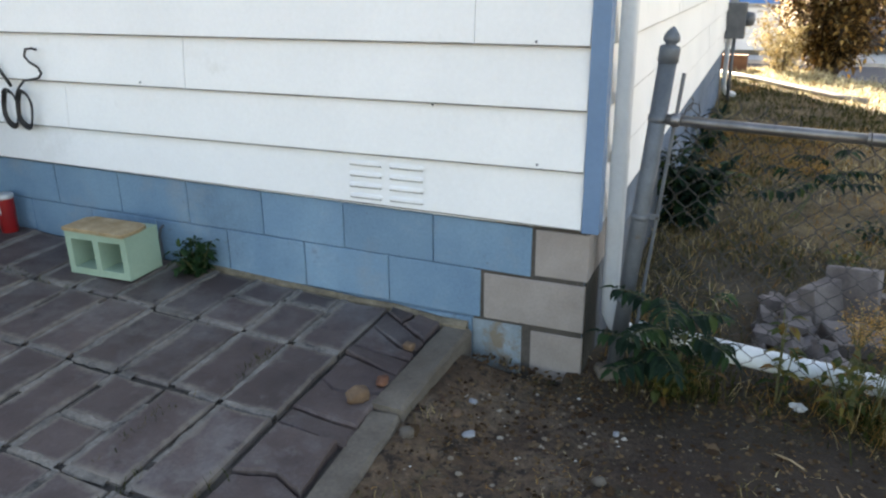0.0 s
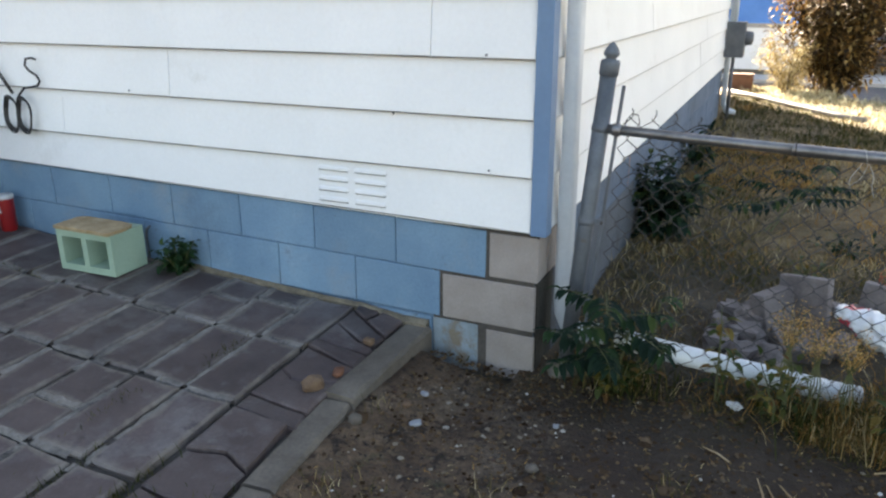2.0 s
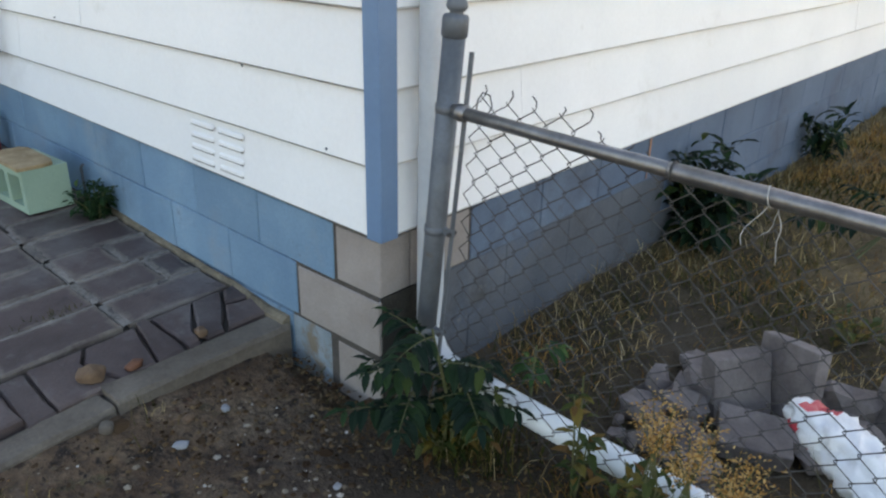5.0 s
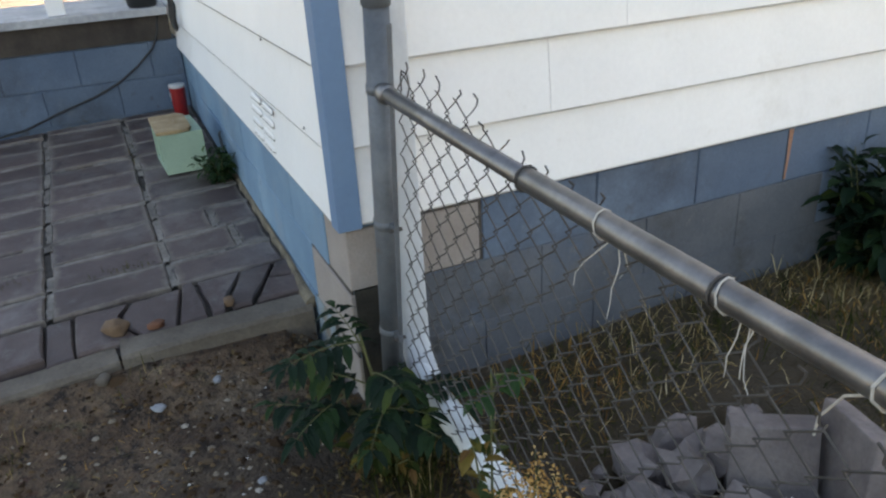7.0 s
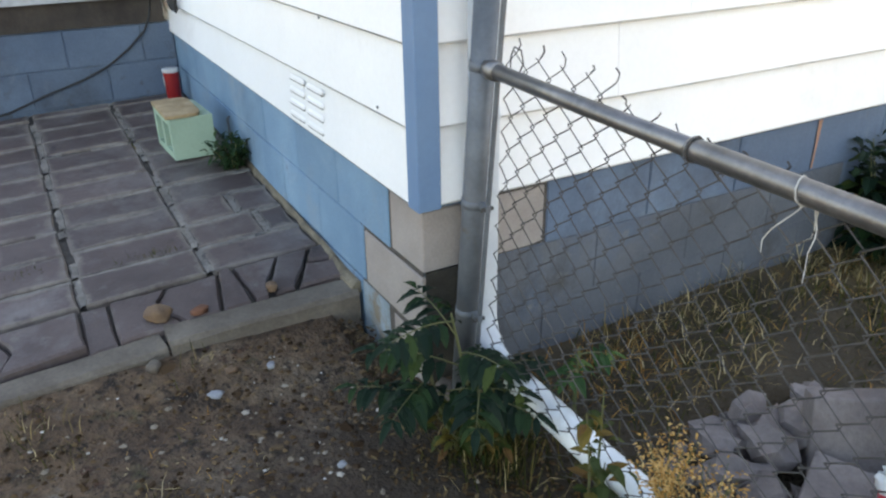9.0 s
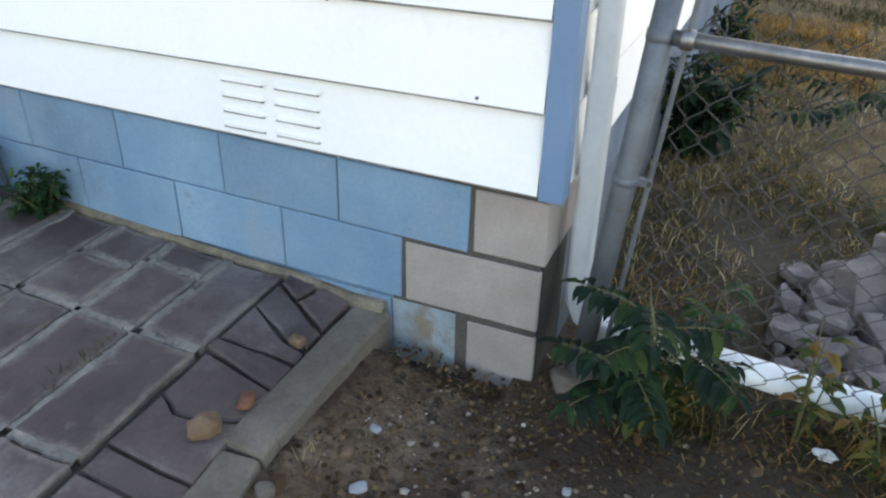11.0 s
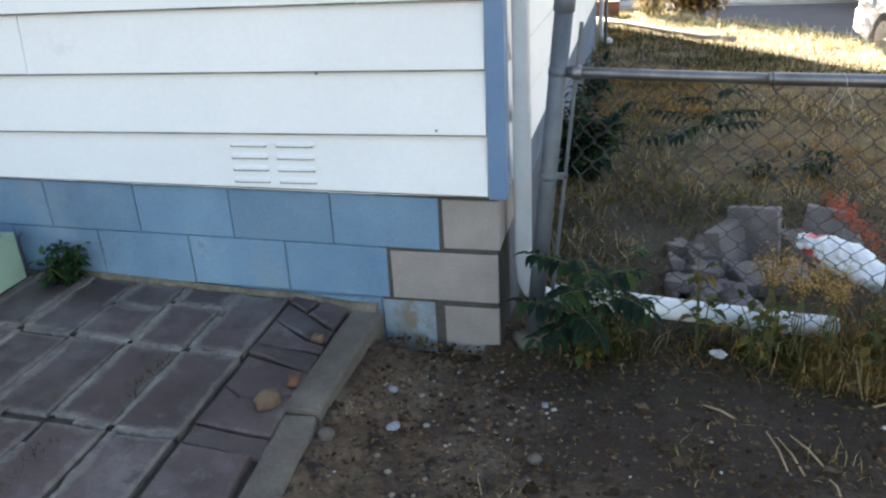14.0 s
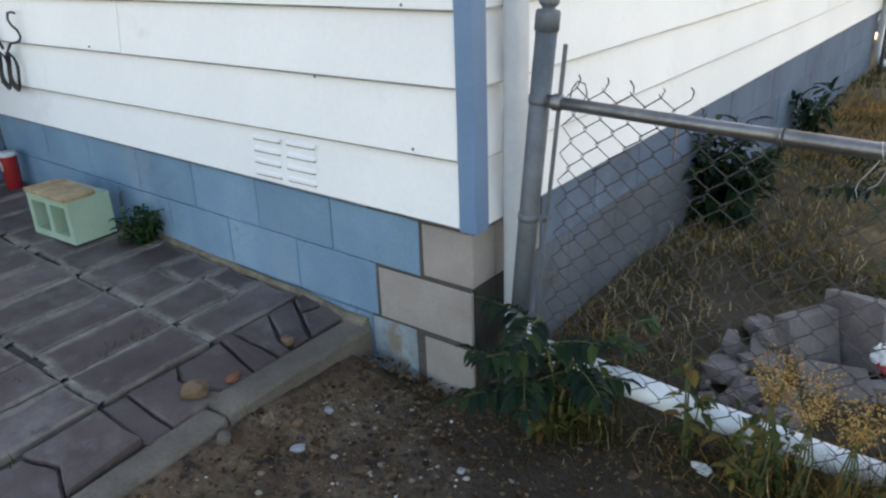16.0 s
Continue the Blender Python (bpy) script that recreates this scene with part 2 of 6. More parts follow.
RUST_ROCK = surface("rust_brown_stone", (0.10, 0.038, 0.02), (0.18, 0.075, 0.04), 18, 0.85, 0.6, 90, grain=0.2, bump_size=0.004)
MINT = surface("mint_paint", (0.27, 0.38, 0.285), (0.33, 0.45, 0.34), 5, 0.7, 0.4, 110, grain=0.07, bump_size=0.003)
BOARD = surface("worn_plywood", (0.26, 0.17, 0.08), (0.42, 0.31, 0.18), 12, 0.7, 0.3, 60, grain=0.18, spots=[((0.55, 0.47, 0.36), 20, 0.62, 0.72)], bump_size=0.002)
RED = surface("red_plastic", (0.22, 0.008, 0.010), (0.30, 0.012, 0.012), 8, 0.35, 0.0, 50, grain=0.05)
PALE = surface("pale_plastic", (0.40, 0.41, 0.41), (0.50, 0.51, 0.51), 8, 0.4, 0.0, 50, grain=0.05)
BLACK = surface("black_rubber", (0.012, 0.012, 0.013), (0.022, 0.022, 0.022), 20, 0.5, 0.0, 60, grain=0.2)
CHIP = surface("bluish_white_stone", (0.19, 0.20, 0.22), (0.30, 0.312, 0.33), 30, 0.7, 0.2, 90, grain=0.1)
STRING = surface("white_string", (0.34, 0.32, 0.28), (0.50, 0.48, 0.44), 30, 0.8, 0.0, 100, grain=0.1)
SACK = surface("white_woven_sack", (0.60, 0.62, 0.64), (0.76, 0.76, 0.76), 9, 0.5, 0.35, 130, grain=0.06, bump_size=0.004)
SACK_RED = surface("red_sack_print", (0.45, 0.03, 0.05), (0.55, 0.05, 0.07), 9, 0.5, 0.3, 130, grain=0.08, bump_size=0.004)
NET = surface("orange_net", (0.40, 0.060, 0.025), (0.52, 0.095, 0.038), 20, 0.55, 0.0, 60, grain=0.1)
PORCH_WOOD = surface("dark_porch_timber", (0.024, 0.018, 0.015), (0.060, 0.048, 0.039), 6, 0.8, 0.5, 50, grain=0.25)
DECK = surface("grey_deck_paint", (0.30, 0.31, 0.33), (0.46, 0.47, 0.48), 5, 0.7, 0.4, 40, grain=0.15, spots=[((0.14, 0.12, 0.11), 7, 0.62, 0.74)])
STAIN = surface("rust_stain", (0.26, 0.13, 0.08), (0.34, 0.19, 0.13), 30, 0.9, 0.2, 90, grain=0.2)
ROOF = surface("grey_shingle_roof", (0.05, 0.05, 0.055), (0.09, 0.088, 0.086), 3, 0.9, 0.5, 40, grain=0.25)
EDGING = surface("dull_grey_pipe", (0.16, 0.155, 0.145), (0.23, 0.225, 0.21), 5, 0.8, 0.2, 60, grain=0.15)
ASPHALT = surface("asphalt", (0.040, 0.040, 0.046), (0.062, 0.061, 0.066), 0.7, 0.85, 0.3, 30, grain=0.12)
CONCRETE = surface("pale_concrete_pavement", (0.32, 0.30, 0.27), (0.44, 0.42, 0.38), 0.9, 0.9, 0.3, 25, grain=0.12)
FENCE_WOOD = surface("orange_stained_wood", (0.30, 0.10, 0.03), (0.42, 0.16, 0.05), 3, 0.7, 0.2, 30, grain=0.15)
PICKET = surface("light_wood_picket", (0.50, 0.36, 0.20), (0.62, 0.48, 0.30), 3, 0.7, 0.2, 30, grain=0.1)
CAR_WHITE = surface("white_car_paint", (0.78, 0.78, 0.78), (0.82, 0.82, 0.81), 2, 0.18, 0.0, 30, grain=0.02)
CAR_GLASS = surface("dark_car_glass", (0.01, 0.012, 0.014), (0.016, 0.018, 0.02), 2, 0.06, 0.0, 30, grain=0.05)
RIM = surface("alloy_rim", (0.35, 0.35, 0.36), (0.45, 0.45, 0.46), 4, 0.3, 0.0, 50, metal=0.8, grain=0.1)
LENS = surface("lamp_lens", (0.5, 0.52, 0.55), (0.6, 0.62, 0.64), 5, 0.12, 0.0, 40, grain=0.05)
METER = surface("grey_meter_paint", (0.06, 0.065, 0.07), (0.10, 0.105, 0.115), 8, 0.5, 0.1, 50, grain=0.1)
HOUSE_BLUE = surface("bright_blue_siding", (0.05, 0.19, 0.50), (0.075, 0.24, 0.58), 1.5, 0.6, 0.1, 20, grain=0.05)
BRICK = surface("red_brown_brick", (0.13, 0.06, 0.035), (0.20, 0.10, 0.06), 12, 0.9, 0.4, 70, grain=0.2)
BARK = surface("grey_brown_bark", (0.05, 0.035, 0.022), (0.10, 0.07, 0.045), 20, 0.9, 0.4, 80, grain=0.3)
STEM = surface("green_stem", (0.06, 0.08, 0.025), (0.11, 0.10, 0.04), 20, 0.7, 0.0, 80, grain=0.2)
LEAF = islands("dark_green_leaves", [(0, (0.004, 0.014, 0.008)), (0.6, (0.007, 0.022, 0.011)), (0.93, (0.017, 0.042, 0.013)), (1, (0.06, 0.078, 0.016))], 0.6, 0.15, 0.2)
BRIGHT_LEAF = islands("yellow_green_leaves", [(0, (0.022, 0.045, 0.009)), (0.5, (0.062, 0.076, 0.015)), (0.85, (0.17, 0.125, 0.022)), (1, (0.13, 0.056, 0.018))], 0.6, 0.3, 0.3)
AUTUMN_LEAF = islands("brown_gold_leaves", [(0, (0.025, 0.017, 0.006)), (0.45, (0.07, 0.042, 0.013)), (0.75, (0.17, 0.095, 0.025)), (0.92, (0.30, 0.19, 0.06)), (1, (0.5, 0.42, 0.22))], 0.6, 0.3, 0.3)
CREAM_LEAF = islands("cream_dried_flowers", [(0, (0.20, 0.14, 0.05)), (0.5, (0.40, 0.32, 0.15)), (1, (0.6, 0.54, 0.36))], 0.7, 0.2, 0.3)
STRAW = islands("dry_and_green_grass", [(0, (0.050, 0.042, 0.015)), (0.2, (0.130, 0.092, 0.036)), (0.45, (0.25, 0.174, 0.072)), (0.75, (0.40, 0.295, 0.140)), (1, (0.60, 0.49, 0.29))], 0.85, 0.1, 0.25)
GREEN_STRAW = islands("green_grass", [(0, (0.013, 0.020, 0.004)), (0.5, (0.040, 0.049, 0.010)), (0.82, (0.090, 0.080, 0.022)), (1, (0.16, 0.115, 0.040))], 0.8, 0.1, 0.25)
# dry grass with the glare of full sun put into its colour
SUNLIT_STRAW = islands("sunlit_grass", [(0, (0.26, 0.24, 0.11)), (0.4, (0.56, 0.52, 0.32)), (1, (0.74, 0.70, 0.52))], 0.85, 0.1, 0.3)
CHAFF = islands("trodden_chaff", [(0, (0.10, 0.066, 0.038)), (0.6, (0.24, 0.178, 0.115)), (1, (0.44, 0.37, 0.27))], 0.85, 0.1, 0.1)
RUSTY_STRAW = islands("rusty_dry_grass", [(0, (0.13, 0.060, 0.016)), (0.5, (0.33, 0.170, 0.046)), (1, (0.52, 0.31, 0.105))], 0.85, 0.1, 0.25)
PEBBLE = islands("pale_pebbles", [(0, (0.05, 0.034, 0.022)), (0.5, (0.12, 0.088, 0.06)), (0.85, (0.24, 0.20, 0.155)), (1, (0.55, 0.53, 0.49))], 0.85, 0.2)
CRUMB = islands("soil_crumbs", [(0, (0.026, 0.015, 0.008)), (0.6, (0.082, 0.050, 0.027)), (1, (0.165, 0.108, 0.060))], 0.95, 0.1)
CLOD = islands("dry_earth_clods", [(0, (0.026, 0.015, 0.009)), (0.6, (0.066, 0.041, 0.024)), (1, (0.12, 0.083, 0.053))], 0.95, 0.1)
LITTER = islands("dead_leaf_litter", [(0, (0.05, 0.028, 0.014)), (0.55, (0.10, 0.062, 0.03)), (1, (0.21, 0.15, 0.075))], 0.85, 0.1, 0.2)


def dusty_paver():
    """Sandy mortar dust worked over the edges of each slab, ragged and uneven; the mesh tells how near its edge is."""
    m = PAVER_BASE
    t = m.node_tree
    b = t.nodes["Principled BSDF"]
    L = t.links.new
    old = b.inputs["Base Color"].links[0].from_socket
    pos = t.nodes["Geometry"].outputs["Position"]
    edge = t.nodes.new("ShaderNodeAttribute")
    edge.attribute_name = "dust"
    total = edge.outputs["Fac"]
    for scale, weight in ((5.5, 1.5), (26.0, 0.9), (90.0, 0.5)):
        n = t.nodes.new("ShaderNodeTexNoise")
        n.inputs["Scale"].default_value, n.inputs["Detail"].default_value = scale, 4
        L(pos, n.inputs["Vector"])
        add = t.nodes.new("ShaderNodeMath")
        add.operation = 'MULTIPLY_ADD'
        add.inputs[1].default_value = weight
        L(n.outputs["Fac"], add.inputs[0])
        L(total, add.inputs[2])
        total = add.outputs[0]
    r = t.nodes.new("ShaderNodeMapRange")
    r.inputs[1].default_value, r.inputs[2].default_value = 2.02, 2.75
    r.inputs[4].default_value = 0.85
    L(total, r.inputs[0])
    mx = t.nodes.new("ShaderNodeMix")
    mx.data_type = 'RGBA'
    mx.inputs[7].default_value = (0.208, 0.178, 0.149, 1)
    L(r.outputs[0], mx.inputs[0])
    L(old, mx.inputs[6])
    L(mx.outputs[2], b.inputs["Base Color"])
    return m


PAVER = dusty_paver()


def ground_material():
    """Bare earth by the house front and the fence, dry turf beyond it, with patches of each in the other."""
    m = surface("earth_and_dry_turf", (0.060, 0.0345, 0.0190), (0.164, 0.104, 0.061), 3.0, 0.95, 1.0, 38, grain=0.55, spots=[
        ((0.185, 0.142, 0.099), 1.5, 0.48, 0.66), ((0.017, 0.0095, 0.005), 2.7, 0.53, 0.64), ((0.16, 0.108, 0.066), 9, 0.55, 0.68), ((0.055, 0.053, 0.020), 4.2, 0.55, 0.66),
        ((0.016, 0.009, 0.005), 13, 0.53, 0.62), ((0.105, 0.046, 0.022), 6.5, 0.60, 0.68), ((0.19, 0.165, 0.135), 3.4, 0.58, 0.68), ((0.014, 0.008, 0.0045), 36, 0.56, 0.64), ((0.25, 0.205, 0.15), 52, 0.635, 0.70)], bump_size=0.025)
    t = m.node_tree
    b = t.nodes["Principled BSDF"]
    L = t.links.new
    old = b.inputs["Base Color"].links[0].from_socket
    pos = t.nodes["Geometry"].outputs["Position"]
    sep = t.nodes.new("ShaderNodeSeparateXYZ")
    L(pos, sep.inputs[0])
    n = t.nodes.new("ShaderNodeTexNoise")
    n.inputs["Scale"].default_value, n.inputs["Detail"].default_value = 2.2, 6
    L(pos, n.inputs["Vector"])
    add = t.nodes.new("ShaderNodeMath")
    add.operation = 'MULTIPLY_ADD'
    add.inputs[1].default_value = 1.6
    L(n.outputs["Fac"], add.inputs[0])
    L(sep.outputs["Y"], add.inputs[2])
    r = t.nodes.new("ShaderNodeMapRange")
    r.inputs[1].default_value, r.inputs[2].default_value = 0.75, 1.25
    L(add.outputs[0], r.inputs[0])
    n2 = t.nodes.new("ShaderNodeTexNoise")
    n2.inputs["Scale"].default_value, n2.inputs["Detail"].default_value, n2.inputs["Roughness"].default_value = 1.7, 8, 0.75
    L(pos, n2.inputs["Vector"])
    ramp = t.nodes.new("ShaderNodeValToRGB")
    e = ramp.color_ramp.elements
    e[0].position, e[0].color = 0.35, (0.040, 0.033, 0.015, 1)
    e[1].position, e[1].color = 0.70, (0.24, 0.170, 0.080, 1)
    k = e.new(0.5)
    k.color = (0.115, 0.078, 0.035, 1)
    L(n2.outputs["Fac"], ramp.inputs[0])
    mx = t.nodes.new("ShaderNodeMix")
    mx.data_type = 'RGBA'
    L(r.outputs[0], mx.inputs[0])
    L(old, mx.inputs[6])
    L(ramp.outputs[0], mx.inputs[7])
    # damp dark earth, with the shade below the fence plants painted into its colour
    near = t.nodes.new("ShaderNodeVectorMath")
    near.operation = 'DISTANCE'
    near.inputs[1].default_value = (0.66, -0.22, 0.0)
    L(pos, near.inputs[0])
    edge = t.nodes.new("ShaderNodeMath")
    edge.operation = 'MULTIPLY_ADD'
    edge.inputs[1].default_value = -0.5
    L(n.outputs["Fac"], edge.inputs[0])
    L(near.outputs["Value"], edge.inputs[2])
    wet_shade = t.nodes.new("ShaderNodeMapRange")
    wet_shade.inputs[1].default_value, wet_shade.inputs[2].default_value = 0.15, 0.72
    wet_shade.inputs[3].default_value, wet_shade.inputs[4].default_value = 0.86, 0.0
    L(edge.outputs[0], wet_shade.inputs[0])
    damp_shade = t.nodes.new("ShaderNodeMix")
    damp_shade.data_type = 'RGBA'
    damp_shade.inputs[7].default_value = (0.026, 0.0135, 0.0070, 1)
    L(wet_shade.outputs[0], damp_shade.inputs[0])
    L(mx.outputs[2], damp_shade.inputs[6])
    # darker brown patch between the rubble and the fence, ragged at its edge
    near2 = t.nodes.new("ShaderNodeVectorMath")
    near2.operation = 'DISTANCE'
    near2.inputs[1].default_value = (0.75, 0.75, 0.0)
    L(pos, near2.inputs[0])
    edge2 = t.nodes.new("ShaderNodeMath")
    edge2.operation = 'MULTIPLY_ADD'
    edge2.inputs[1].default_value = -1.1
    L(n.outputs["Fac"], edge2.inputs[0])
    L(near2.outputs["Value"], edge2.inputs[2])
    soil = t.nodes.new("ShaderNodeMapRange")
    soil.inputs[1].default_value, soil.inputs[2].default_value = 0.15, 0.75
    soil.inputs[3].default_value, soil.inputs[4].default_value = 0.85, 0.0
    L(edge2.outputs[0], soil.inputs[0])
    darker_earth = t.nodes.new("ShaderNodeMix")
    darker_earth.data_type = 'RGBA'
    darker_earth.inputs[7].default_value = (0.036, 0.026, 0.014, 1)
    L(soil.outputs[0], darker_earth.inputs[0])
    L(damp_shade.outputs[2], darker_earth.inputs[6])
    L(darker_earth.outputs[2], b.inputs["Base Color"])
    return m


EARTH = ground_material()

# ---------------- ground ----------------
rnd = random.Random(7)


def fall(x, y):
    """The yard is level as far as its crest and then drops to the street, and to the driveway beside it."""
    u = y + 1.45 * min(1.8, max(0.0, x - 1.0)) - 9.6
    s = max(0.0, min(1.0, u / 6.0))
    h = -1.75 * (s * 0.75 + 0.25 * s * s)
    k = max(0.0, min(1.0, (x - 2.75) / 0.55)) * max(0.0, min(1.0, (y - 3.2) / 1.5))
    return h + (min(h, -0.50) - h) * k


def gz(x, y):
    h = fall(x, y)
    if abs(x) < 12 and -6 < y < 14:
        h += 0.018 * noise.noise(Vector((x * 1.3, y * 1.3, 0))) + 0.010 * noise.noise(Vector((x * 5, y * 5, 3)))
        if y < 0.0:
            h += 0.068 * max(0.0, min(1.0, (-x - 0.16) / 0.24)) * min(1.0, -y / 0.15 + 0.35)
        if y < 0.3 and -0.45 < x < 2.4:
            h += 0.006 * noise.noise(Vector((x * 17, y * 17, 5))) + 0.004 * noise.noise(Vector((x * 38, y * 38, 11)))
        if y > 0.2:
            h += 0.02 * noise.noise(Vector((x * 3, y * 3, 7)))
    return h


def ground():
    xs = list(np.r_[-400, -200, -100, -50, -25, -14, -9, np.arange(-5, -0.6, 0.4), np.arange(-0.6, 1.79, 0.018), np.arange(1.8, 3.4, 0.045), np.arange(3.4, 9, 0.35), 10, 12, 15, 20, 30, 60, 120, 400])
    ys = list(np.r_[-400, -200, -100, -40, -20, -10, -6, np.arange(-4, -2.6, 0.25), np.arange(-2.6, -1.71, 0.05), np.arange(-1.7, 0.09, 0.018), np.arange(0.1, 3.0, 0.05), np.arange(3.0, 10, 0.09), np.arange(10, 30, 0.6), 34, 40, 60, 100, 200, 400])
    geo = Geo()
    w = len(xs)
    for y in ys:
        for x in xs:
            low = -0.06 if (x < -0.5 and y < 0.1 and y > -3.2) or (x < -0.06 and -0.1 < y < 6.5) else 0.0
            geo.v.append((x, y, gz(x, y) + low))
    for j in range(len(ys) - 1):
        for i in range(w - 1):
            a = j * w + i
            geo.f.append((a, a + 1, a + w + 1, a + w))
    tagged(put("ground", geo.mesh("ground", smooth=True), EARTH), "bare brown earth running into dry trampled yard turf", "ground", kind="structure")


ground()

# ---------------- house: walls, siding, roof ----------------
EAVE, LAP, SILL = 2.80, 0.2045, 0.562
# height chosen for the length of the added wing's shadow
WING_EAVE = 3.15
HOUSE_END, HOUSE_W = 6.65, 9.0


def house():
    w = tagged(put("wall_front", Geo().box(-HOUSE_W, -0.02, 0.012, 0.16, 0.50, EAVE).mesh("w"), WHITE), "white lap-sided house wall above a blue block foundation", "wall", kind="structure")
    s = tagged(put("wall_side", Geo().box(-0.16, -0.012, 0.17, HOUSE_END - 0.01, 0.50, EAVE).mesh("w"), WHITE), "long white lap-sided side wall of the house", "wall", kind="structure")
    tagged(put("wall_back", Geo().box(-HOUSE_W, -0.02, HOUSE_END - 0.15, HOUSE_END, -0.1, EAVE).mesh("w"), WHITE), "plain white rear wall of the house", "wall", kind="structure")
    tagged(put("wall_far", Geo().box(-HOUSE_W - 0.15, -HOUSE_W - 0.004, 0.0, HOUSE_END, -0.1, EAVE).mesh("w"), WHITE), "plain white far end wall of the house", "wall", kind="structure")
    g = Geo()
    o, x0, x1, y0, y1 = 0.12, -HOUSE_W - 0.2, 0.0, 0.0, HOUSE_END
    g.add([(x0 - o, y0 - o, EAVE), (x1 + o, y0 - o, EAVE), (x1 + o, y1 + o, EAVE), (x0 - o, y1 + o, EAVE),
           (x0 - o, y0 - o, EAVE + 0.12), (x1 + o, y0 - o, EAVE + 0.12), (x1 + o, y1 + o, EAVE + 0.12), (x0 - o, y1 + o, EAVE + 0.12),
           (x0 + 3.3, (y0 + y1) / 2, EAVE + 1.5), (x1 - 3.3, (y0 + y1) / 2, EAVE + 1.5)],
          [(0, 3, 2, 1), (0, 1, 5, 4), (1, 2, 6, 5), (2, 3, 7, 6), (3, 0, 4, 7), (4, 5, 9, 8), (5, 6, 9), (6, 7, 8, 9), (7, 4, 8)])
    tagged(put("roof", g.mesh("roof"), ROOF), "dark grey shingled hip roof", "roof", kind="structure")
    # unseen rear wing, set back from the side wall, added to cast the yard's shadow edge
    for nm, b in (("wall_wing_side", (-1.15, -1.0, HOUSE_END + 0.004, 9.8)), ("wall_wing_back", (-HOUSE_W, -1.154, 9.65, 9.8)), ("wall_wing_far", (-HOUSE_W - 0.15, -HOUSE_W - 0.004, HOUSE_END + 0.004, 9.8))):
        tagged(put(nm, Geo().box(*b, -0.1, WING_EAVE).mesh("w"), WHITE), "plain white wall of an unseen rear wing added to shade the yard", "wall", kind="structure")
    g = Geo().add([(-HOUSE_W - 0.2, HOUSE_END + 0.125, WING_EAVE + 0.004), (-0.9, HOUSE_END + 0.125, WING_EAVE + 0.004), (-0.9, 9.9, WING_EAVE + 0.004), (-HOUSE_W - 0.2, 9.9, WING_EAVE + 0.004),
                   (-HOUSE_W - 0.2, HOUSE_END + 0.125, WING_EAVE + 1.0), (-4.5, HOUSE_END + 0.125, WING_EAVE + 1.0)], [(0, 1, 2, 3), (0, 4, 5, 1), (1, 5, 2), (2, 5, 4, 3), (3, 4, 0)])
    tagged(put("roof_wing", g.mesh("roof_wing"), ROOF), "dark grey roof of an unseen rear wing added to shade the yard", "roof", kind="structure")
    return w, s


wall_front, wall_side = house()


def siding_board(length, edge, rise=(0.0, 0.0)):
    """A lap board: thin at its top, thick and rounded under at its foot; x along, foot at z 0, face towards -y; rise lifts the foot at its ends."""
    prof = [(-0.012, 0.004), (-0.030, 0.0), (-0.0325, 0.001), (-0.0345, 0.0062), (-0.0340, 0.014), (-0.014, LAP + 0.002), (-0.006, LAP + 0.002)]
    g = Geo()
    n = len(prof)
    g.v = [(x, y, z + up * (1 - z / (LAP + 0.002))) for x, up in ((0, rise[0]), (length, rise[1])) for y, z in prof]
    g.f = [tuple(range(n)), tuple(range(2 * n - 1, n - 1, -1))] + [(i, i + n, (i + 1) % n + n, (i + 1) % n) for i in range(n)]
    me = g.mesh("siding_board")
    me.materials.append(WHITE)
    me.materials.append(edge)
    # the foot faces carry the painted shadow line of the lap
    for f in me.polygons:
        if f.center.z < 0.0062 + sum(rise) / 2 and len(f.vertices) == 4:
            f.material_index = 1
    return me


def siding():
    """Butt joints differ from course to course."""
    front = {2: [-1.665], 3: [-0.418, -3.3], 0: [-3.2], 1: [-2.35], 4: [-1.2]}
    side = {0: [2.62], 1: [0.622, 4.3], 2: [0.868, 4.6], 3: [1.9], 4: [0.7, 3.6]}
    courses = int((EAVE - SILL) / LAP)
    for k in range(courses):
        z = SILL + k * LAP
        cuts = [-HOUSE_W, *sorted(front.get(k, [-1.3 - 0.37 * k])), -0.0275]
        for a, b in zip(cuts, cuts[1:]):
            rise = (0.0135 * -a, 0.0135 * -b) if k == 0 else (0.0, 0.0)
            ob = put("siding_board", siding_board(b - a - 0.0025, SHADE_GRIME, rise), WHITE, wall_front)
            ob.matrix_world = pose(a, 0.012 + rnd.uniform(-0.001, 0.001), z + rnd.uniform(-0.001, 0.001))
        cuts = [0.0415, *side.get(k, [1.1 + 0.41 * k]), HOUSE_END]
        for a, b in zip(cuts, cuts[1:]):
            ob = put("siding_board", siding_board(b - a - 0.0025, SIDE_SHADE_GRIME), WHITE, wall_side)
            ob.matrix_world = pose(-0.012 + rnd.uniform(-0.001, 0.001), a, z + rnd.uniform(-0.001, 0.001), 0, 0, 90)


siding()


def corner_trim():
    t = thing("corner_trim", "blue-painted L-shaped wooden corner board on white siding", "trim", kind="structure")
    g = Geo().prism([(-0.027, -0.025), (0.033, -0.025), (0.033, 0.041), (0.008, 0.041), (0.008, -0.006), (-0.027, -0.006)], 0.558, EAVE)
    part("corner_board", g, TRIM, t, bevel=0.003)


corner_trim()


def nail_heads():
    for n, (x, z) in enumerate(((-0.19, 0.785), (-0.575, 0.968), (-0.205, 1.19), (-1.9, 0.99))):
        whole("nail", Geo().lathe([(0.0045, 0), (0.0045, 0.003), (0.002, 0.004)], 8, pose(x, -0.022, z, 90)), POST, "small rusty nail head in the white siding", "nail", "siding nails")


nail_heads()


